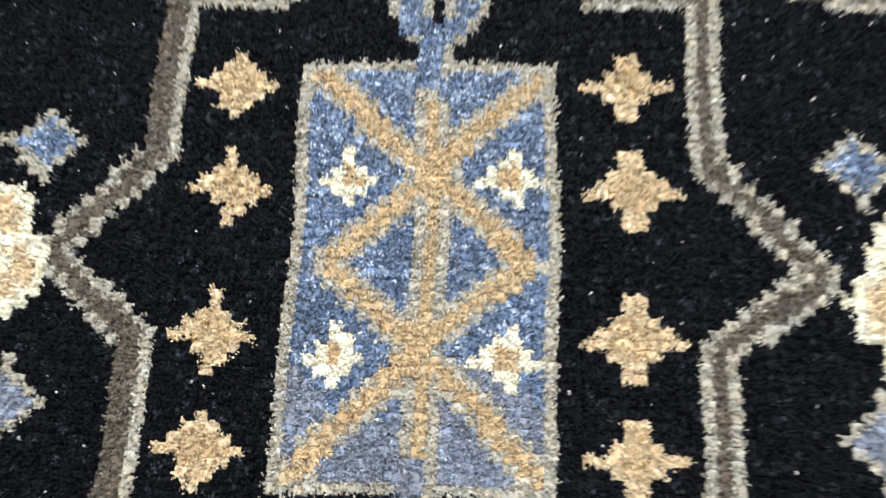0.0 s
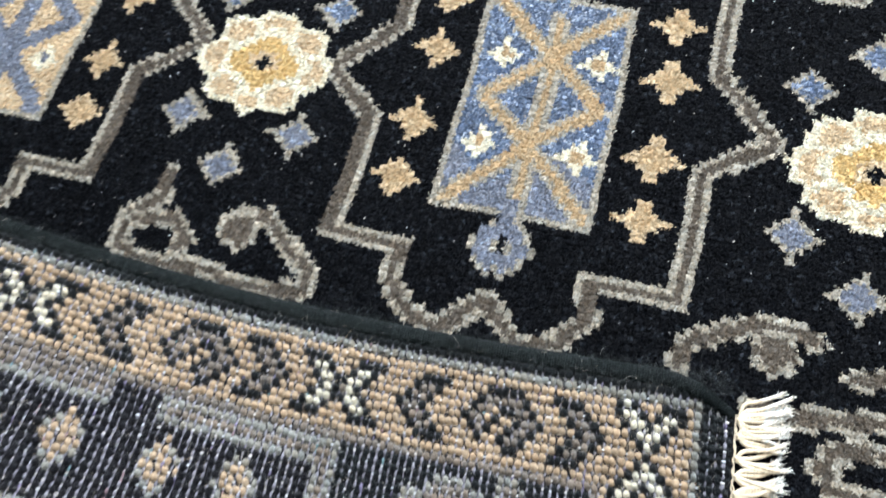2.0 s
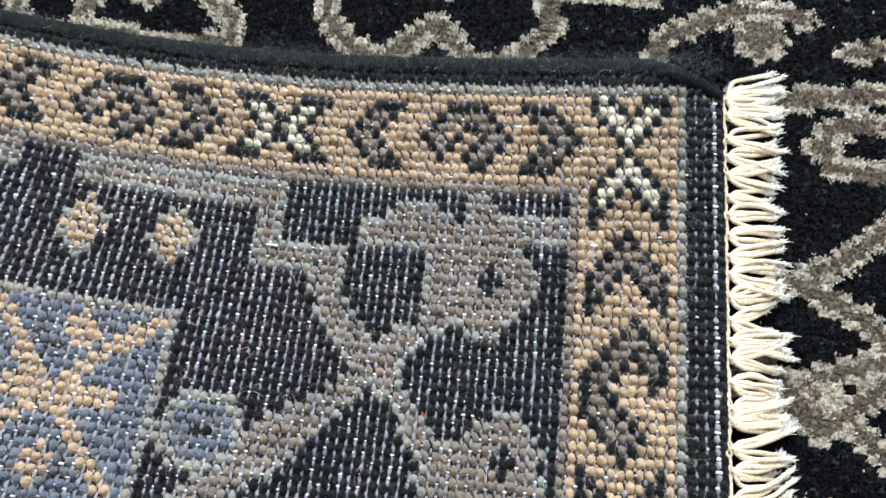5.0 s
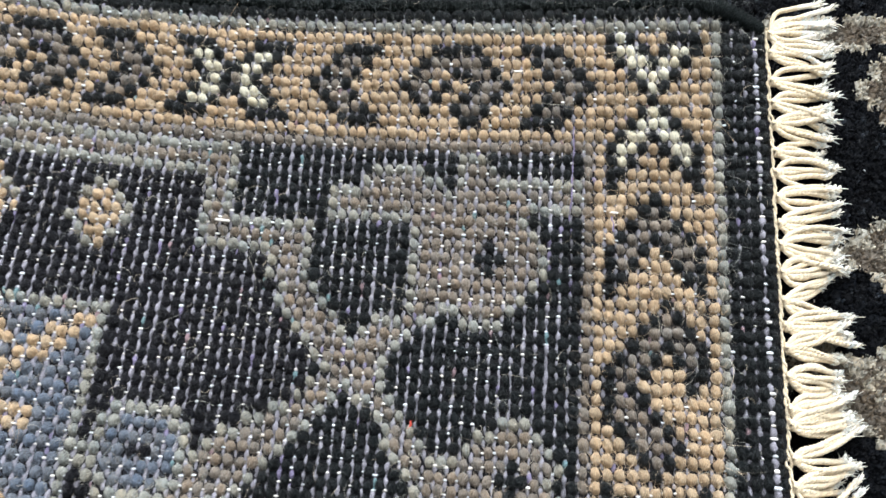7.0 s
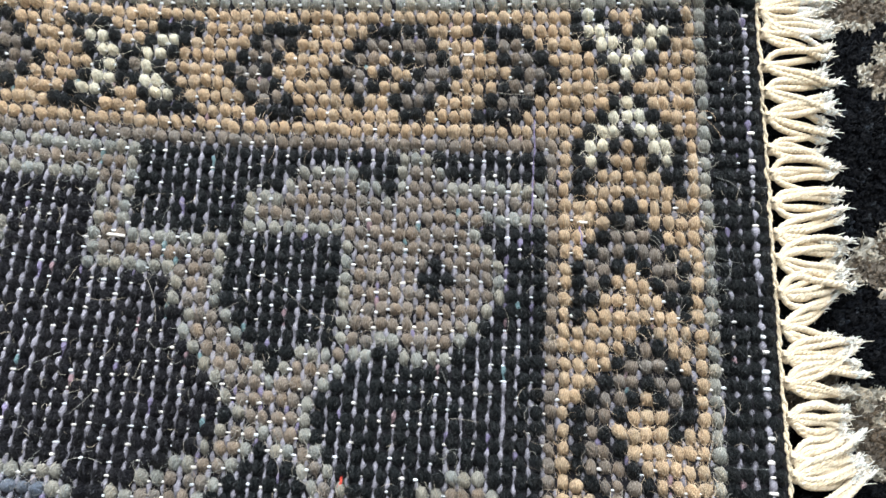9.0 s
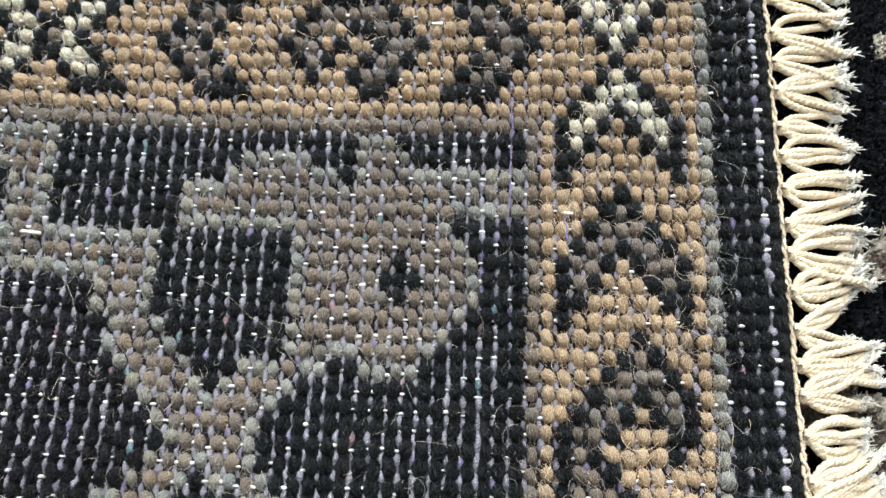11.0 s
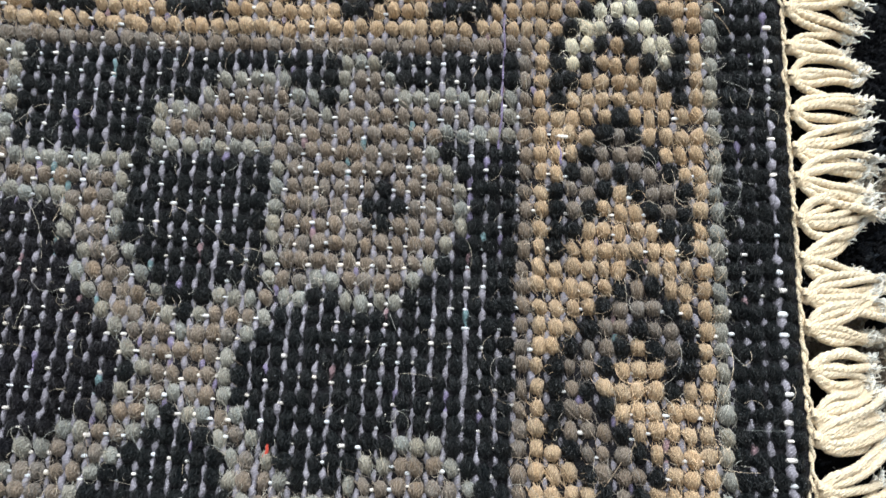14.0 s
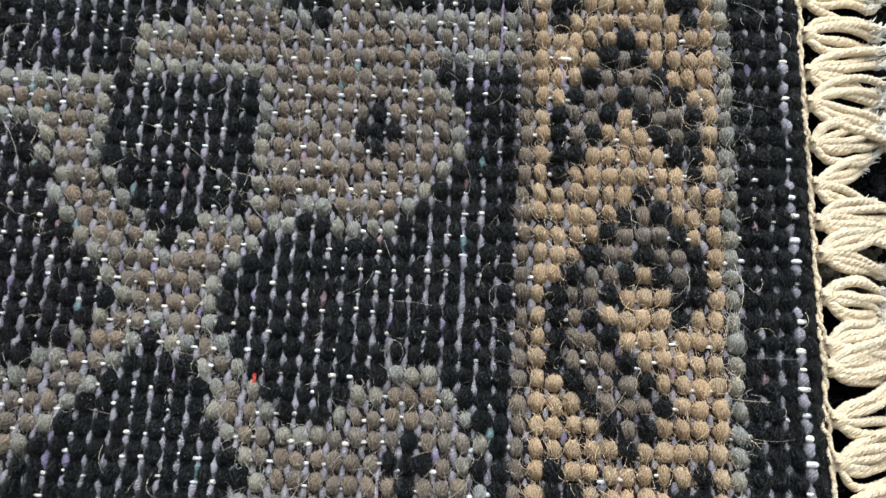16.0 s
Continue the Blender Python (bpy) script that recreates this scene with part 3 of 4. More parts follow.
def tufts(mask, count=24):
    """Cut pile: each knot is a low body of packed yarn with four clumps of fine fibres standing and leaning out of it."""
    x, y, c = wx[mask], wy[mask], colour[mask]
    n = len(x)
    # packed body, a little domed and uneven
    hx, hy = DX * rng.uniform(0.50, 0.60, n), DY * rng.uniform(0.50, 0.62, n)
    z = rng.normal(-0.0013, 0.00012, n)
    tilt = rng.normal(0, 0.00022, (n, 4))
    sx, sy = np.array([-1, 1, 1, -1]), np.array([-1, -1, 1, 1])
    jig = rng.normal(0, 0.0003, (n, 4, 2))
    base = np.stack([x[:, None] + sx * hx[:, None], y[:, None] + sy * hy[:, None], np.full((n, 4), -0.0062)], -1)
    rim = np.stack([x[:, None] + 0.95 * sx * hx[:, None] + jig[..., 0], y[:, None] + 0.95 * sy * hy[:, None] + jig[..., 1] - 0.0002, z[:, None] - 0.0003 + tilt], -1)
    top = np.stack([x[:, None] + 0.55 * sx * hx[:, None] + jig[..., 0], y[:, None] + 0.55 * sy * hy[:, None] + jig[..., 1] - 0.0003, z[:, None] + tilt], -1)
    v1 = np.concatenate([base, rim, top], 1).reshape(-1, 3)
    ring = [(k + o, (k + 1) % 4 + o, (k + 1) % 4 + o + 4, k + o + 4) for o in (0, 4) for k in range(4)] + [(8, 9, 10, 11)]
    q1 = (np.arange(n)[:, None, None] * 12 + np.array(ring)).reshape(-1, 4)
    # fibres
    m = n * count
    clump = np.tile(np.arange(count) % 4, n)
    which = np.repeat(np.arange(n), count) * 4 + clump
    off = np.stack([clump % 2 - 0.5, clump // 2 - 0.5], -1) * 0.5 + rng.normal(0, 0.09, (4 * n, 2))[which]
    fx = np.repeat(x, count) + (off[:, 0] + rng.normal(0, 0.13, m)) * DX
    fy = np.repeat(y, count) + (off[:, 1] + rng.normal(0, 0.13, m)) * DY - 0.0004
    lean = rng.normal(0, 0.00042, (m, 2)) + rng.normal(0, 0.00042, (4 * n, 2))[which] + np.array([0.0001, 0.0006])
    z1 = rng.normal(-0.0003, 0.00018, m) + rng.normal(0, 0.0003, 4 * n)[which]
    foot = np.stack([fx, fy, np.full(m, -0.0024)], -1)
    tip = np.stack([fx + lean[:, 0], fy + lean[:, 1], z1], -1)
    a = rng.uniform(0, np.pi, m)
    w = rng.uniform(0.00028, 0.00052, m)
    a = np.where(rng.random(m) < 0.7, np.arctan2(lean[:, 1], lean[:, 0]) + np.pi / 2 + rng.normal(0, 0.4, m), a)
    across = np.stack([np.cos(a) * w, np.sin(a) * w, rng.normal(0, 0.2, m) * w], -1)
    # the cut end bends over with the nap
    nap = lean / (np.linalg.norm(lean, axis=1, keepdims=True) + 1e-9) * rng.uniform(0.0002, 0.0006, m)[:, None]
    end = tip + np.concatenate([nap, rng.normal(-0.00008, 0.00012, m)[:, None]], 1)
    v2 = np.stack([foot - across, foot + across, tip + across, tip - across, end + 0.75 * across, end - 0.75 * across], 1).reshape(-1, 3)
    q2 = (np.arange(m)[:, None, None] * 6 + np.array([[0, 1, 2, 3], [3, 2, 4, 5]])).reshape(-1, 4) + len(v1)
    cf = np.repeat(c, count)
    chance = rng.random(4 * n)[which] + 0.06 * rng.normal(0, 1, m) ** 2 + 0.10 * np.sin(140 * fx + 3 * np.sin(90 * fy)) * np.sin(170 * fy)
    # painted glints: pale clumps in the blue, more of them above y = 0
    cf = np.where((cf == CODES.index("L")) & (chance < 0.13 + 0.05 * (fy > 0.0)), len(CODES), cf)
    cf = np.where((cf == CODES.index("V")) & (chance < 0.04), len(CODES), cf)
    # sparkle on black, painted as a few scattered white fibres
    cf = np.where((cf == CODES.index("K")) & (rng.random(m) < 0.0016), len(CODES) + 1, cf)
    # sheen on black, put into colour as random greyer clumps
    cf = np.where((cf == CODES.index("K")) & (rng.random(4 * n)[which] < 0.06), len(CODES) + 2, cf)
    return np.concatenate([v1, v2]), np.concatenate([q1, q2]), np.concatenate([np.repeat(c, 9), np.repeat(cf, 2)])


def far_pile():
    """The pile away from the camera's way: one raised cell for each knot."""
    m = kept & ~near
    x, y, c = wx[m], wy[m], colour[m]
    z = rng.normal(-0.0006, 0.0003, len(x))
    hx, hy = DX * 0.5, DY * 0.5
    v = np.stack([np.stack([x - hx, y - hy, z], -1), np.stack([x + hx, y - hy, z], -1), np.stack([x + hx, y + hy, z], -1), np.stack([x - hx, y + hy, z], -1)], 1).reshape(-1, 3)
    return v, np.arange(len(v)).reshape(-1, 4), c


LABELS = {"pile_ground": "deep black cut wool pile", "panel": "blue panel crossed by tan bars, grey edged", "pendant": "round blue pendant with a grey rim", "star": "small stepped star woven into the black pile",
          "lattice_band": "taupe lattice band with paler grey edges", "rosette": "cream and gold rosette with a black centre", "scroll": "taupe scrolling vine with grey edges"}
me = mesh_of("outer_pile", *far_pile()[:2], mats, far_pile()[2])
part("outer_pile", me, rug, "patterned pile of the rug away from the fold", "stuff")


def islands(mask):
    """Connected groups of knots, as arrays of cell numbers."""
    todo = set(map(tuple, np.argwhere(mask)))
    while todo:
        seed_cell = min(todo)
        todo.discard(seed_cell)
        stack, group = [seed_cell], [seed_cell]
        while stack:
            i, j = stack.pop()
            for n in [(i + a, j + b) for a in (-1, 0, 1) for b in (-1, 0, 1)]:
                if n in todo:
                    todo.discard(n)
                    stack.append(n)
                    group.append(n)
        yield np.array(group)


for number, name in enumerate(MOTIFS):
    mask = near & (motif == number)
    groups = [np.argwhere(mask)] if name == "pile_ground" else list(islands(mask))
    for group in groups:
        one = np.zeros(mask.shape, bool)
        one[group[:, 0], group[:, 1]] = True
        v, q, c = tufts(one)
        label = LABELS[name]
        if name == "star":
            label = "small tan stepped star" if np.median(colour[one]) in (CODES.index("T"), CODES.index("E")) else "small blue stepped star with a grey rim"
        part(name, mesh_of(name, v, q, mats, c, True), rug, label, "stuff" if name == "pile_ground" else "")

# ---- folded corner: backing, knots, wefts ----
IMAX, JMAX = 122, 62
backs = back_chart(200, 180)
letters = list(BACK)


def backing():
    """The turned-over cloth with its thickness, out to the fold, and the roll of the fold itself."""
    gi, gj = np.meshgrid(np.maximum(np.arange(-1, 201) - 0.5, -0.75), np.arange(-1, 181) - 0.5, indexing="ij")
    p = grid(gi, np.maximum(gj, edge_row(gi)))
    p[..., 2] -= 0.0011
    total = p[..., 0] + p[..., 1]
    # roll down to the floor along the fold
    edge = np.clip((FOLD + 0.05 - total) / 0.05, 0, 1)
    p[..., 2] = p[..., 2] * np.sqrt(np.clip(1 - edge**2, 0, 1)) - 0.006 * edge
    n0, n1 = gi.shape
    idx = np.arange(n0 * n1).reshape(n0, n1)
    q = np.stack([idx[:-1, :-1], idx[1:, :-1], idx[1:, 1:], idx[:-1, 1:]], -1)[:, :, ::-1]
    ok = (total[:-1, :-1] > FOLD - 0.004)
    cc = np.zeros(ok.shape, int)
    for i in range(ok.shape[0]):
        for j in range(ok.shape[1]):
            if 1 <= i <= 200 and 1 <= j <= 180:
                cc[i, j] = letters.index(backs[i - 1, j - 1])
    gone = (np.arange(ok.shape[0])[:, None] <= IMAX) & (np.arange(ok.shape[1])[None, :] <= JMAX)
    cc[gone] = len(letters)
    top = q[ok]
    v = p.reshape(-1, 3)
    under = v.copy()
    under[:, 2] -= np.minimum(0.0085, np.maximum(under[:, 2] - 0.0005, 0.0))
    low = top[:, ::-1] + len(v)
    side = []
    side += [(idx[0, k + 1], idx[0, k], idx[0, k] + len(v), idx[0, k + 1] + len(v)) for k in range(n1 - 1) if ok[0, k]]
    side += [(idx[k, 0], idx[k + 1, 0], idx[k + 1, 0] + len(v), idx[k, 0] + len(v)) for k in range(n0 - 1) if ok[k, 0]]
    quads = np.concatenate([top, low, np.array(side)])
    index = np.concatenate([cc[ok], np.full(len(low) + len(side), len(letters) + 1)])
    return mesh_of("folded_corner", np.concatenate([v, under]), quads, [BACK[c] for c in letters] + [GROUND, PILE["K"]], index, True)


flap = part("folded_corner", backing(), rug, "turned-over corner showing the knotted back of the rug")


def dome(sides=8):
    """One knot: a rounded bead of yarn, unit size, open below."""
    rings = [(1.0, -0.25), (0.94, 0.33), (0.75, 0.66), (0.42, 0.90)]
    v, q = [], []
    for r, z in rings:
        for k in range(sides):
            a = 2 * math.pi * k / sides
            v.append((r * math.copysign(abs(math.cos(a)) ** 0.95, math.cos(a)), r * math.copysign(abs(math.sin(a)) ** 0.95, math.sin(a)), z))
    v.append((0, 0, 1.0))
    for n in range(3):
        for k in range(sides):
            q.append((n * sides + k, n * sides + (k + 1) % sides, (n + 1) * sides + (k + 1) % sides, (n + 1) * sides + k))
    for k in range(0, sides, 2):
        q.append((3 * sides + k, 3 * sides + k + 1, 3 * sides + (k + 2) % sides, 4 * sides))
    return np.array(v), np.array(q)


unit_v, unit_q = dome()
ki, kj = np.meshgrid(np.arange(IMAX), np.arange(JMAX), indexing="ij")
stagger = np.where(ki % 2 == 0, 0.03, -0.03)
place = grid(ki + rng.normal(0, 0.07, ki.shape), kj + stagger + rng.normal(0, 0.06, ki.shape))
e_i = grid(ki + 0.5, kj) - grid(ki - 0.5, kj)
e_j = grid(ki, kj + 0.5) - grid(ki, kj - 0.5)
size_i = np.linalg.norm(e_i, axis=-1) * rng.normal(0.50, 0.05, ki.shape)
size_j = np.linalg.norm(e_j, axis=-1) * rng.normal(0.49, 0.035, ki.shape)
letter_at = np.vectorize(letters.index)(backs[:IMAX, :JMAX])
black = (letter_at == letters.index("K")) | (letter_at == letters.index("P"))
ground = black & np.roll(black, 1, 0) & np.roll(black, -1, 0) & (kj > 11) & (ki > 16)
size_i = np.where(ground, size_i * 0.94, size_i * np.where(black, 1.14, np.where((kj > 11) & (ki > 16), 0.94, 0.97)))
size_j = np.where(ground, size_j * 1.06, size_j * np.where(black, 1.08, 1.0))
tall = rng.normal(0.0029, 0.00026, ki.shape)
e_i /= np.linalg.norm(e_i, axis=-1, keepdims=True)
e_j /= np.linalg.norm(e_j, axis=-1, keepdims=True)
e_z = np.cross(e_j, e_i)
e_z *= np.sign(e_z[..., 2:3])
slew = rng.normal(0.20, 0.16, ki.shape)[..., None]
e_i, e_j = e_i * np.cos(slew) + e_j * np.sin(slew), e_j * np.cos(slew) - e_i * np.sin(slew)
frames = np.stack([e_i * size_i[..., None], e_j * size_j[..., None], e_z * tall[..., None]], -1)
seat = place.copy()
seat[..., 2] -= 0.0017 - 0.0006 * (black & ~ground & (ki > 4))
singles = (ki >= 5) & (ki <= 15) & (kj >= 12) & (kj <= 38)
covered = kj < edge_row(ki) + 0.55
some = ~singles & ~covered
lumpy = unit_v[None] * (1 + rng.normal(0, 0.09, (int(some.sum()), len(unit_v), 1)))
vv = np.einsum("nab,nkb->nka", frames[some], lumpy) + seat[some][:, None]
qq = (np.arange(some.sum())[:, None, None] * len(unit_v) + unit_q).reshape(-1, 4)
part("knot_weave", mesh_of("knot_weave", vv.reshape(-1, 3), qq, [BACK[c] for c in letters], np.repeat(letter_at[some], len(unit_q)), True), flap, "rows of wool knots on the back of the rug", "stuff")

# one strand of weft between each two columns
steps = 6
for i in range(1, IMAX):
    jj = np.arange(max(0.0, float(edge_row(i)) + 0.5), JMAX - 1, 1 / steps)
    nodes = np.arange(JMAX)
    drift, rise, fat = (np.interp(jj, nodes + 0.5, rng.normal(0, 1, JMAX)) for _ in range(3))
    p = grid(i - 0.5 + 0.05 * drift, jj)
    crest = np.cos(2 * np.pi * (jj - 0.5))
    p[:, 2] += -0.00098 + 0.00036 * crest + 0.00026 * rise
    row_of = np.clip(np.round(jj), 0, JMAX - 1).astype(int)
    pale = ~(black[i, row_of] & black[i - 1, row_of])
    p[:, 2] -= np.where((jj < 11.5) | (4 < i < 17), 0.00075, 0.00028) * pale + (0.0006 if 1 < i < 5 else -0.00055 if i == 1 else 0.0)
    p[:, :2] += rng.normal(0, 0.00012, (len(jj), 2))
    r = 0.00058 * np.clip(1 + 0.3 * fat + 0.35 * crest + rng.normal(0, 0.16, len(jj)), 0.4, 1.6)
    if i == 1:
        r = r * 1.3
    v, q = tubes(p[None], r[None], 5)
    # white warp showing as short nubs between two neighbouring knots
    odds = np.where(np.arange(JMAX) > 11, 0.52, np.where(np.arange(JMAX) < 2, 0.6, 0.24)) * (0.3 if 1 < i < 5 else 0.35 if i < 17 else 1.0) if i != 1 else np.full(JMAX, 0.85)
    rows_ = np.nonzero((rng.random(JMAX) < odds) & (np.arange(JMAX) > edge_row(i) + 0.4))[0] + 0.0
    half = rng.uniform(0.10, 0.24, len(rows_)) * (1.45 if i == 1 else 1.0)
    cross_j = rows_ + rng.normal(0.0, 0.1, len(rows_)) + 0.10
    ends = np.array([-1.0, -0.75, 0.0, 0.75, 1.0])
    nub = grid(i - 0.5 + rng.normal(0, 0.04, len(rows_))[:, None] + half[:, None] * ends, cross_j[:, None] + 0 * ends)
    nub[..., 2] += (0.0009 if i == 1 else 0.0) + rng.normal(-0.00026, 0.00020, len(rows_))[:, None] - 0.00025 * ends**2
    v2, q2 = tubes(nub, (1.3 if i == 1 else 1.0) * rng.uniform(0.00024, 0.00050, len(rows_))[:, None] * np.array([0.7, 1.0, 1.0, 1.0, 0.7]), 6)
    dyed = rng.choice(5, JMAX + 1, p=[0.943, 0.0, 0.012, 0.033, 0.012])[np.clip(np.round(jj[:-1] + 0.2), 0, JMAX).astype(int)]
    seg = np.concatenate([np.repeat(dyed, 5), np.ones(len(q2), int)])
    part("weft_thread", mesh_of("weft_thread", np.concatenate([v, v2]), np.concatenate([q, q2 + len(v)]), [WEFT, FLECK, TEAL, VIOLET, ROSE], seg, True), flap, "lavender-grey weft thread with white nubs")

# ---- selvage cord, overcast with dark wool ----
def cord():
    turns = 420
    i = np.linspace(150, -0.45, turns * 4)
    # the last turns bend down round the corner towards the fringe
    bend = np.clip((9.0 - i) / 9.45, 0, 1)
    p = grid(i, edge_row(i))
    p[:, 2] += -0.0008 + 0.0012 * bend
    phase = np.arange(len(i)) % 4
    r = 0.0041 + np.array([0.0, 0.00045, 0.0006, 0.0003])[phase] + rng.normal(0, 0.00012, len(i))
    r *= 1 - 0.55 * bend**2
    r[-3:] *= (0.8, 0.5, 0.05)
    v, q = tubes(p[None], r[None], 14, 0.92)
    return mesh_of("selvage_cord", v, q, [CORD], None, True)


part("selvage_cord", cord(), rug, "thick selvage cord overcast with dark green-black wool")

# ---- fringe ----
def braid():
    j = np.arange(1.2, 62, 0.11)
    out = []
    for s in (0, np.pi):
        p = grid(np.full(j.shape, -0.75), j)
        p[:, 0] += 0.00022 * np.sin(j * 5.3 + s) + np.convolve(rng.normal(0, 0.0006, len(j)), np.ones(6) / 6, "same")
        p[:, 2] += -0.0008 + 0.00022 * np.cos(j * 5.3 + s)
        out.append(p)
    v, q = tubes(np.array(out), 0.00042 * rng.uniform(0.75, 1.25, (2, len(j))), 6)
    return mesh_of("fringe", v, q, [COTTON], None, True)


fringe = part("fringe", braid(), rug, "cream cotton fringe along the cut end")
TASSEL = 1.86
STEPS = 64
for j0 in np.arange(1.7, 60, TASSEL):
    first = j0 < 2
    n = 15 if first else int(rng.integers(5, 8))
    root = grid(np.array(-0.8), np.array(j0 + rng.normal(0, 0.24)))
    length = rng.normal(0.0238, 0.0017) * (1.08 if first else 1.0)
    aim = 0.40 if first else rng.normal(0.23, 0.06)
    # some tassels lie open like a fork, others hang together
    fan = 0.0160 if first else rng.uniform(0.0064, 0.0098)
    fork = 0.0 if first or rng.random() > 0.3 else rng.uniform(0.001, 0.004)
    t = np.linspace(0, 1, STEPS)
    paths, radii, tips, tr = [], [], [], []
    # two turns of cord tie the root of the tassel
    wrap = np.linspace(0, 5 * np.pi, STEPS)
    paths.append(np.stack([root[0] + 0.0004 + 0.0021 * t, root[1] + 0.0012 * np.sin(wrap), root[2] - 0.0002 + 0.0010 * np.cos(wrap)], -1))
    radii.append(np.full(STEPS, 0.0007))
    for k in range(n):
        off = (k - (n - 1) / 2) / max(n - 1, 1) + rng.normal(0, 0.06)
        opening = rng.uniform(0.05, 0.13)
        side_ = fan * off * (1 - np.exp(-t / opening)) * (1 - rng.uniform(-0.35, 0.2) * t**2) + fork * np.sign(off) * t**1.5
        side_ = side_ + rng.normal(0, 0.0009) * t**2 + 0.0006 * np.sin(rng.uniform(3, 6) * t + rng.uniform(0, 6)) * np.clip(3 * t, 0, 1)
        run = length * rng.uniform(0.86, 1.08) * t
        x = root[0] + 0.0008 + run * math.cos(aim) - 0.3 * side_ * math.sin(aim)
        y = root[1] + run * math.sin(aim) * (np.sqrt(t) if first else 0.35 + 0.8 * t) + side_
        lie = 0.0022 + 0.0022 * rng.random() + (0.003 * rng.random() if first else 0)
        z = root[2] + 0.0002 - (root[2] - lie) * np.clip(t * 1.12, 0, 1) ** 1.5 + 0.0018 * np.sin(np.pi * t) + rng.uniform(0, 0.001) * t
        mid = np.stack([x, y, z], -1)
        # two plies laid round one another, slackening towards the cut end
        turn = rng.uniform(0, 6.28) + rng.uniform(44, 58) * (t - 0.12 * t**3)
        loose = np.interp(t, [0, 0.1, 0.75, 1], [0.00022, 0.00025, 0.0003, 0.0010])
        thick = rng.uniform(0.88, 1.12)
        for s in (0, np.pi):
            paths.append(mid + np.stack([0 * t, loose * np.sin(turn + s), loose * np.cos(turn + s)], -1))
            radii.append(np.interp(t, [0, 0.1, 0.8, 1], [0.00074, 0.00080, 0.00074, 0.00040]) * thick)
        # the frayed end
        for _ in range(34):
            d = (mid[-1] - mid[-14]) / np.linalg.norm(mid[-1] - mid[-14]) + rng.normal(0, 0.09, 3) * (1, 1, 0.5)
            start = mid[int(rng.integers(44, 62))]
            curl = rng.normal(0, 0.0006, 3)
            f = np.linspace(0, 1, 5)[:, None]
            tips.append(start + d * f * 0.0046 * rng.uniform(0.4, 1.15) + curl * f**2 + rng.normal(0, 0.0003, 3))
            tr.append(np.array([0.0002, 0.0002, 0.00019, 0.00017, 0.00008]))
    v, q = tubes(np.array(paths), np.array(radii), 6)
    index = np.tile(np.repeat((t[:-1] > (0.45 if first else 0.84)).astype(int), 6), len(paths))
    index[: (STEPS - 1) * 6] = 0
    v2, q2 = tubes(np.array(tips), np.array(tr), 3)
    part("tassel", mesh_of("tassel", np.concatenate([v, v2]), np.concatenate([q, q2 + len(v)]), [COTTON, TIP], np.concatenate([index, np.ones(len(q2), int)]), True), fringe)

# ---- stray fibres over the back and the cord ----
def hairs(n, seed, wide, reach, lift, name, label, mats, pick, rows=(-0.5, 56), over=0.00062):
    r = np.random.default_rng(seed)
    i, j = r.uniform(0.0, 112, n), r.uniform(*rows, n)
    p0 = grid(i, j)
    a = r.uniform(0, 6.28, n)
    length = r.gamma(2.2, reach / 2.2, n)
    t = np.linspace(0, 1, 6)
    ang = a[:, None] + r.normal(0, 2.3, n)[:, None] * t
    step = length[:, None] / 5
    x = p0[:, 0:1] + np.cumsum(np.cos(ang) * step, 1)
    y = p0[:, 1:2] + np.cumsum(np.sin(ang) * step, 1)
    z = height(x, y) + over + r.uniform(0.0001, lift, n)[:, None] * np.sin(np.pi * t)
    nx_, ny_ = -np.sin(ang) * wide, np.cos(ang) * wide
    left = np.stack([x + nx_, y + ny_, z], -1)
    right = np.stack([x - nx_, y - ny_, z], -1)
    v = np.stack([left, right], 2).reshape(-1, 3)
    idx = np.arange(n * 12).reshape(n, 6, 2)
    q = np.stack([idx[:, :-1, 0], idx[:, :-1, 1], idx[:, 1:, 1], idx[:, 1:, 0]], -1).reshape(-1, 4)
    part(name, mesh_of(name, v, q, mats, np.repeat(pick(i, j), 5)), flap, label, "stuff")


def yarn_at(i, j):
    return letter_at[np.clip(np.round(i), 0, IMAX - 1).astype(int), np.clip(np.round(j), 0, JMAX - 1).astype(int)]


FUZZ = [wool("fuzz_" + NAMES[c], [k * (1.08 if max(YARN[c][0]) > 0.03 else 1.25) for k in YARN[c][0]], 0.5, 0.45, 0.1, gloss=0.3) for c in letters]


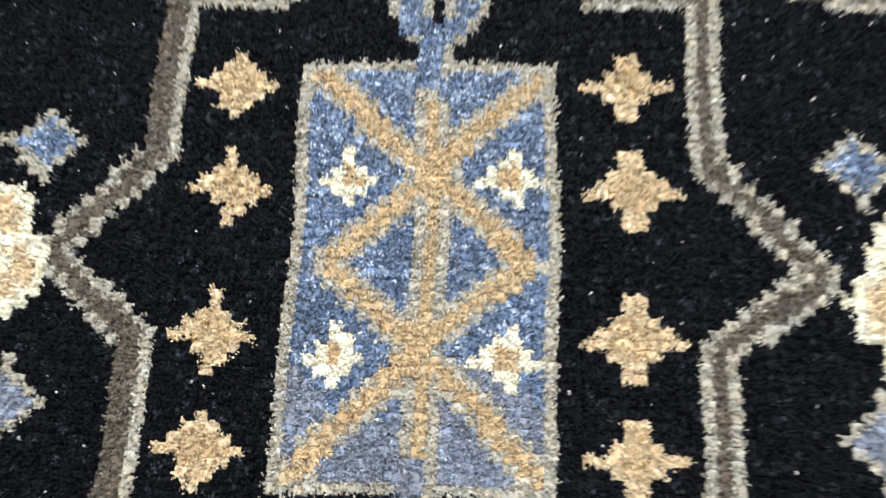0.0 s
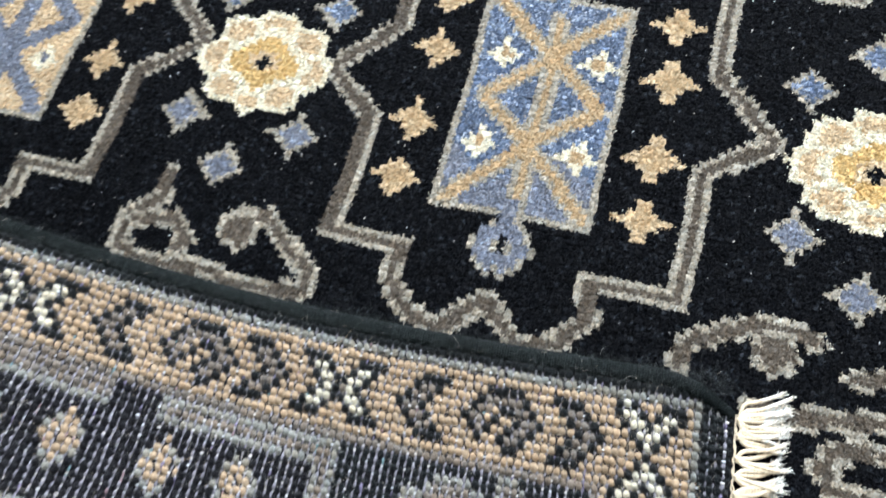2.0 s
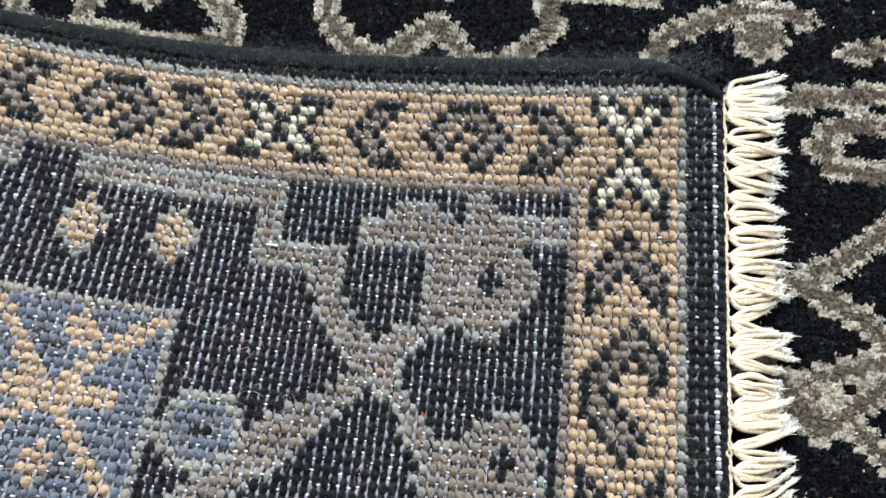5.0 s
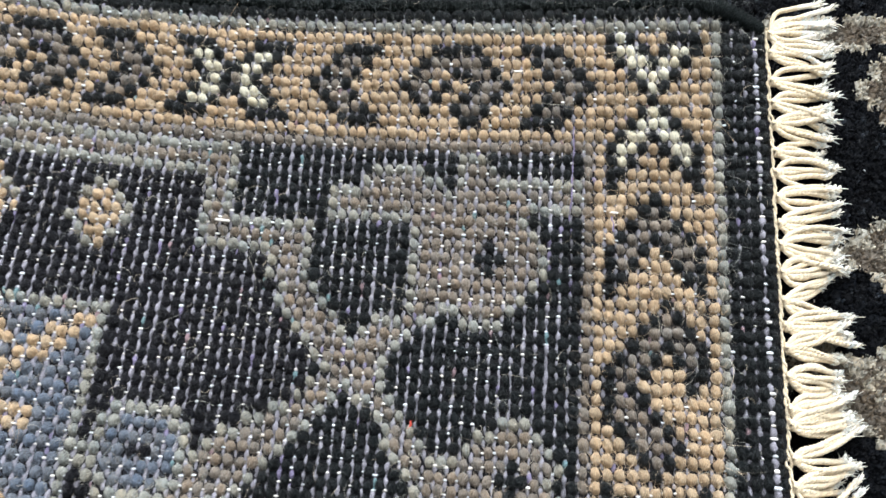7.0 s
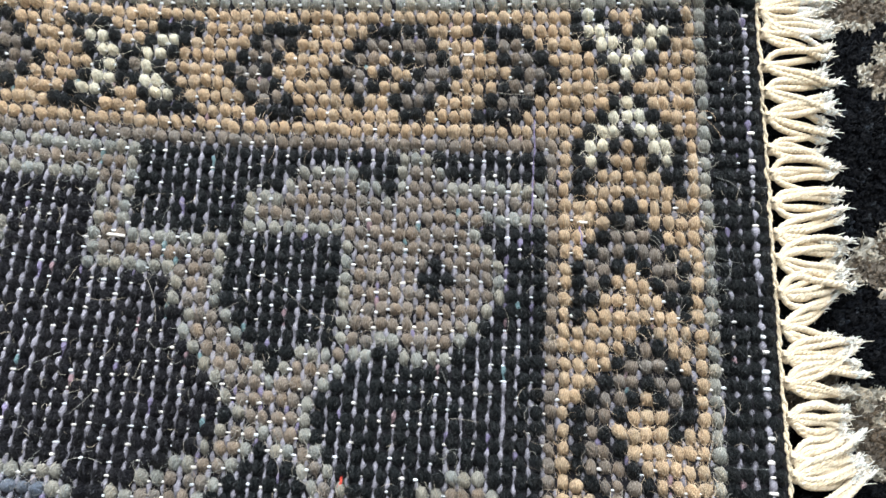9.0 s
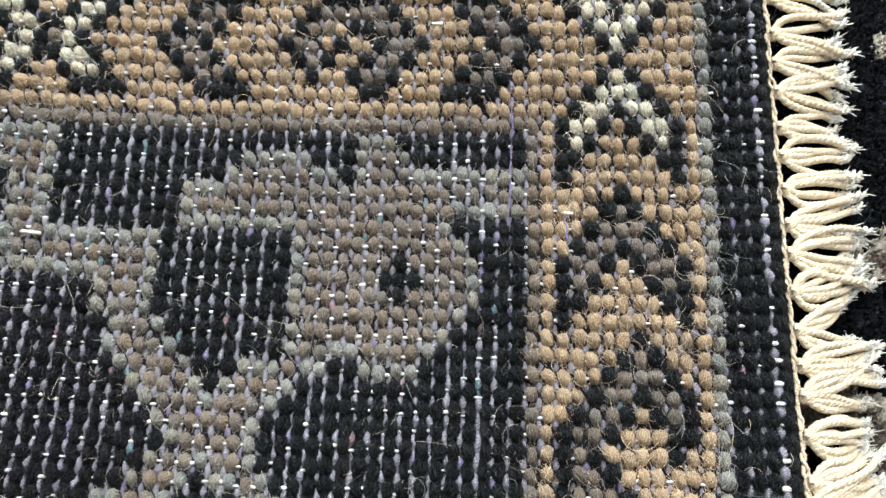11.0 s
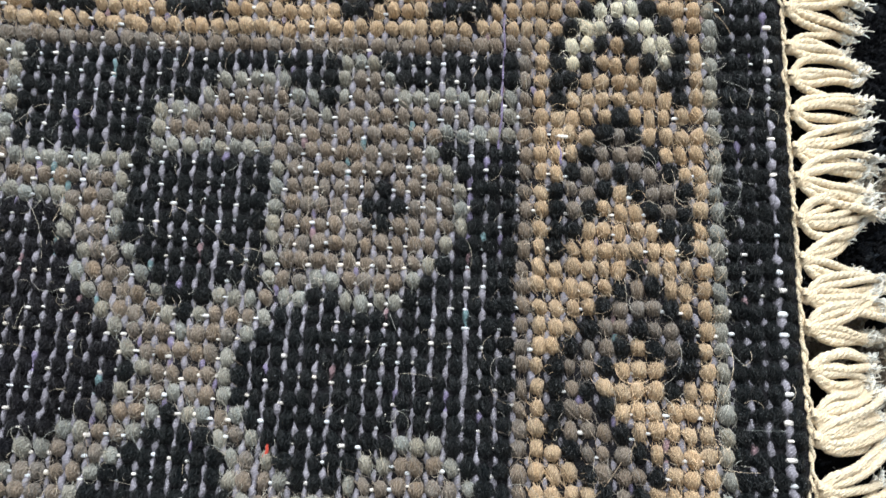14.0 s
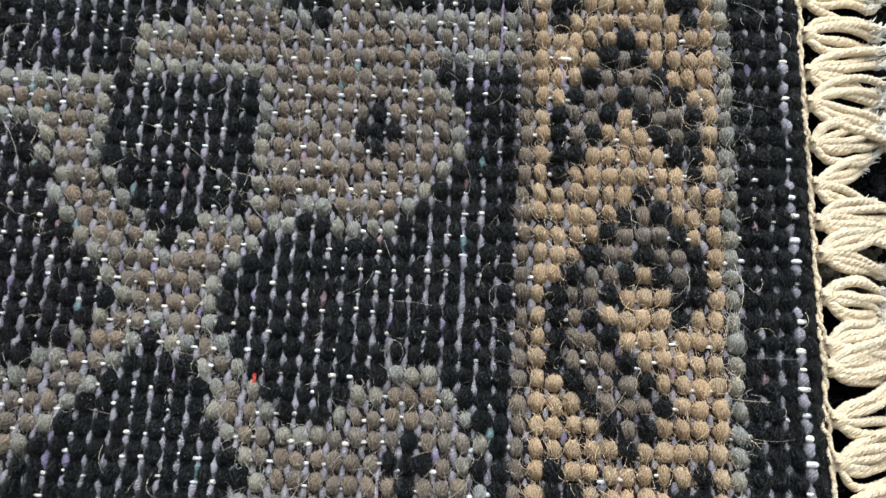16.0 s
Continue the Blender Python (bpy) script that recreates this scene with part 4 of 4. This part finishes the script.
def wound_fibres(count=11, points=6):
    """Fibres of the yarn wound over each knot, a little loose, some standing off its edge."""
    r = np.random.default_rng(31)
    base, at, mat = frames[~covered], seat[~covered], letter_at[~covered]
    n = len(base) * count
    own = np.repeat(np.arange(len(base)), count)
    t = np.linspace(-1, 1, points)
    reach = r.uniform(0.7, 1.35, n)[:, None]
    v = reach * t + r.normal(0, 0.12, n)[:, None]
    u = r.uniform(-0.85, 0.85, n)[:, None] + (-0.30 + r.normal(0, 0.3, n))[:, None] * t + r.normal(0, 0.4, n)[:, None] * t**2
    z = np.sqrt(np.clip(1.02 - u * u - v * v, 0.06, 1)) + r.gamma(1.6, 0.06, n)[:, None]
    local = np.stack([u, v, z], -1)
    p = np.einsum("nab,nkb->nka", base[own], local) + at[own][:, None]
    across = base[own][:, :, 0]
    across = across / np.linalg.norm(across, axis=1, keepdims=True) * r.uniform(0.000025, 0.000065, n)[:, None]
    verts = np.stack([p - across[:, None], p + across[:, None]], 2).reshape(-1, 3)
    idx = np.arange(n * points * 2).reshape(n, points, 2)
    q = np.stack([idx[:, :-1, 0], idx[:, :-1, 1], idx[:, 1:, 1], idx[:, 1:, 0]], -1).reshape(-1, 4)
    part("wool_fuzz", mesh_of("wool_fuzz", verts, q, FUZZ, np.repeat(mat[own], points - 1)), flap, "fine wool fibres in the colours of the knots", "stuff")


wound_fibres()
LOOSE = [wool("loose_" + NAMES[c], [1.25 * k + 0.25 * sum(YARN[c][0]) / 3 + 0.004 for k in YARN[c][0]], 0.7, 0.45, 0.1, gloss=0.3) for c in letters]
hairs(22000, 12, 0.000032, 0.0034, 0.0012, "curled_fuzz", "curled loose fibres in the colours of the knots", LOOSE, yarn_at, over=0.00075)
hairs(3600, 5, 0.000030, 0.0042, 0.0011, "stray_fuzz", "long pale stray wool fibres", [HAIR, DARKHAIR], lambda i, j: (yarn_at(i, j) == letters.index("K")).astype(int) * (np.arange(len(i)) % 3 > 0))

# fuzz standing off the cord
hairs(6000, 8, 0.000026, 0.0030, 0.0014, "cord_fuzz", "fine fibres standing off the cord", [CORDHAIR, HAIR], lambda i, j: (np.arange(len(i)) % 90 == 0).astype(int), (-2.3, -0.4), 0.0030)

# a few coloured threads and ends of warp caught in the weave
RED = wool("red_fluff", (0.45, 0.06, 0.04), 0.3)
PURPLE = wool("purple_thread", (0.17, 0.145, 0.26), 0.5)
for name, mat, i0, i1, j0, j1, wide_, up in (
        ("red_fluff", RED, 31.0, 30.8, 32.9, 32.2, 0.0004, 0.0008), ("purple_thread", PURPLE, 17.45, 17.5, 9.3, 13.0, 0.00022, 0.0006), ("purple_thread", PURPLE, 17.5, 17.72, 13.0, 16.8, 0.0003, 0.0),
        ("purple_thread", PURPLE, 13.9, 13.7, 16.4, 17.6, 0.0003, 0.0006), ("warp_end", FLECK, 14.1, 13.3, 16.1, 16.15, 0.0004, 0.0008), ("warp_end", FLECK, 50.8, 49.4, 18.15, 18.2, 0.0005, 0.0009),
        ("warp_end", FLECK, 23.3, 22.5, 4.8, 4.8, 0.0004, 0.0008), ("warp_end", FLECK, 20.2, 19.0, 9.0, 9.0, 0.0004, 0.0009)):
    f = np.linspace(0, 1, 12)
    p = grid(i0 + (i1 - i0) * f + 0.05 * np.sin(9 * f), j0 + (j1 - j0) * f)
    p[:, 2] += up
    v, q = tubes(p[None], np.full((1, 12), wide_), 5)
    part(name, mesh_of(name, v, q, [mat], None, True), flap, "short white end of warp cotton" if name == "warp_end" else "stray coloured thread caught in the weave")

# ---- ceiling lamps, assumed and out of view ----
lamp = None
for lx, ly in LAMPS:
    if lamp is None:
        lamp = tagged(new("ceiling_lamp"), "assumed white rectangular ceiling light panel, out of view", "ceiling lamp", "ceiling lamps")
        part("housing", box_mesh("housing", (-0.32, -0.62, -0.025), (0.32, 0.62, 0.02), LAMP_BODY), lamp)
        lamp.matrix_basis = pose(lx, ly, 2.69)
    else:
        copy_thing(lamp, pose(lx, ly, 2.69))

# ---- the knots of the end border, one by one ----
bead = {}
for i, j in np.argwhere(singles):
    c = letters[letter_at[i, j]]
    key = (c, int(rng.integers(6)))
    if key not in bead:
        bead[key] = mesh_of("knot", unit_v * (1 + rng.normal(0, 0.09, (len(unit_v), 1))), unit_q, [BACK_PIECE[c]], None, True)
    ob = new("knot", bead[key])
    ob.parent = flap
    ob.matrix_basis = Matrix([list(row) + [s] for row, s in zip(frames[i, j], seat[i, j])] + [[0, 0, 0, 1]])
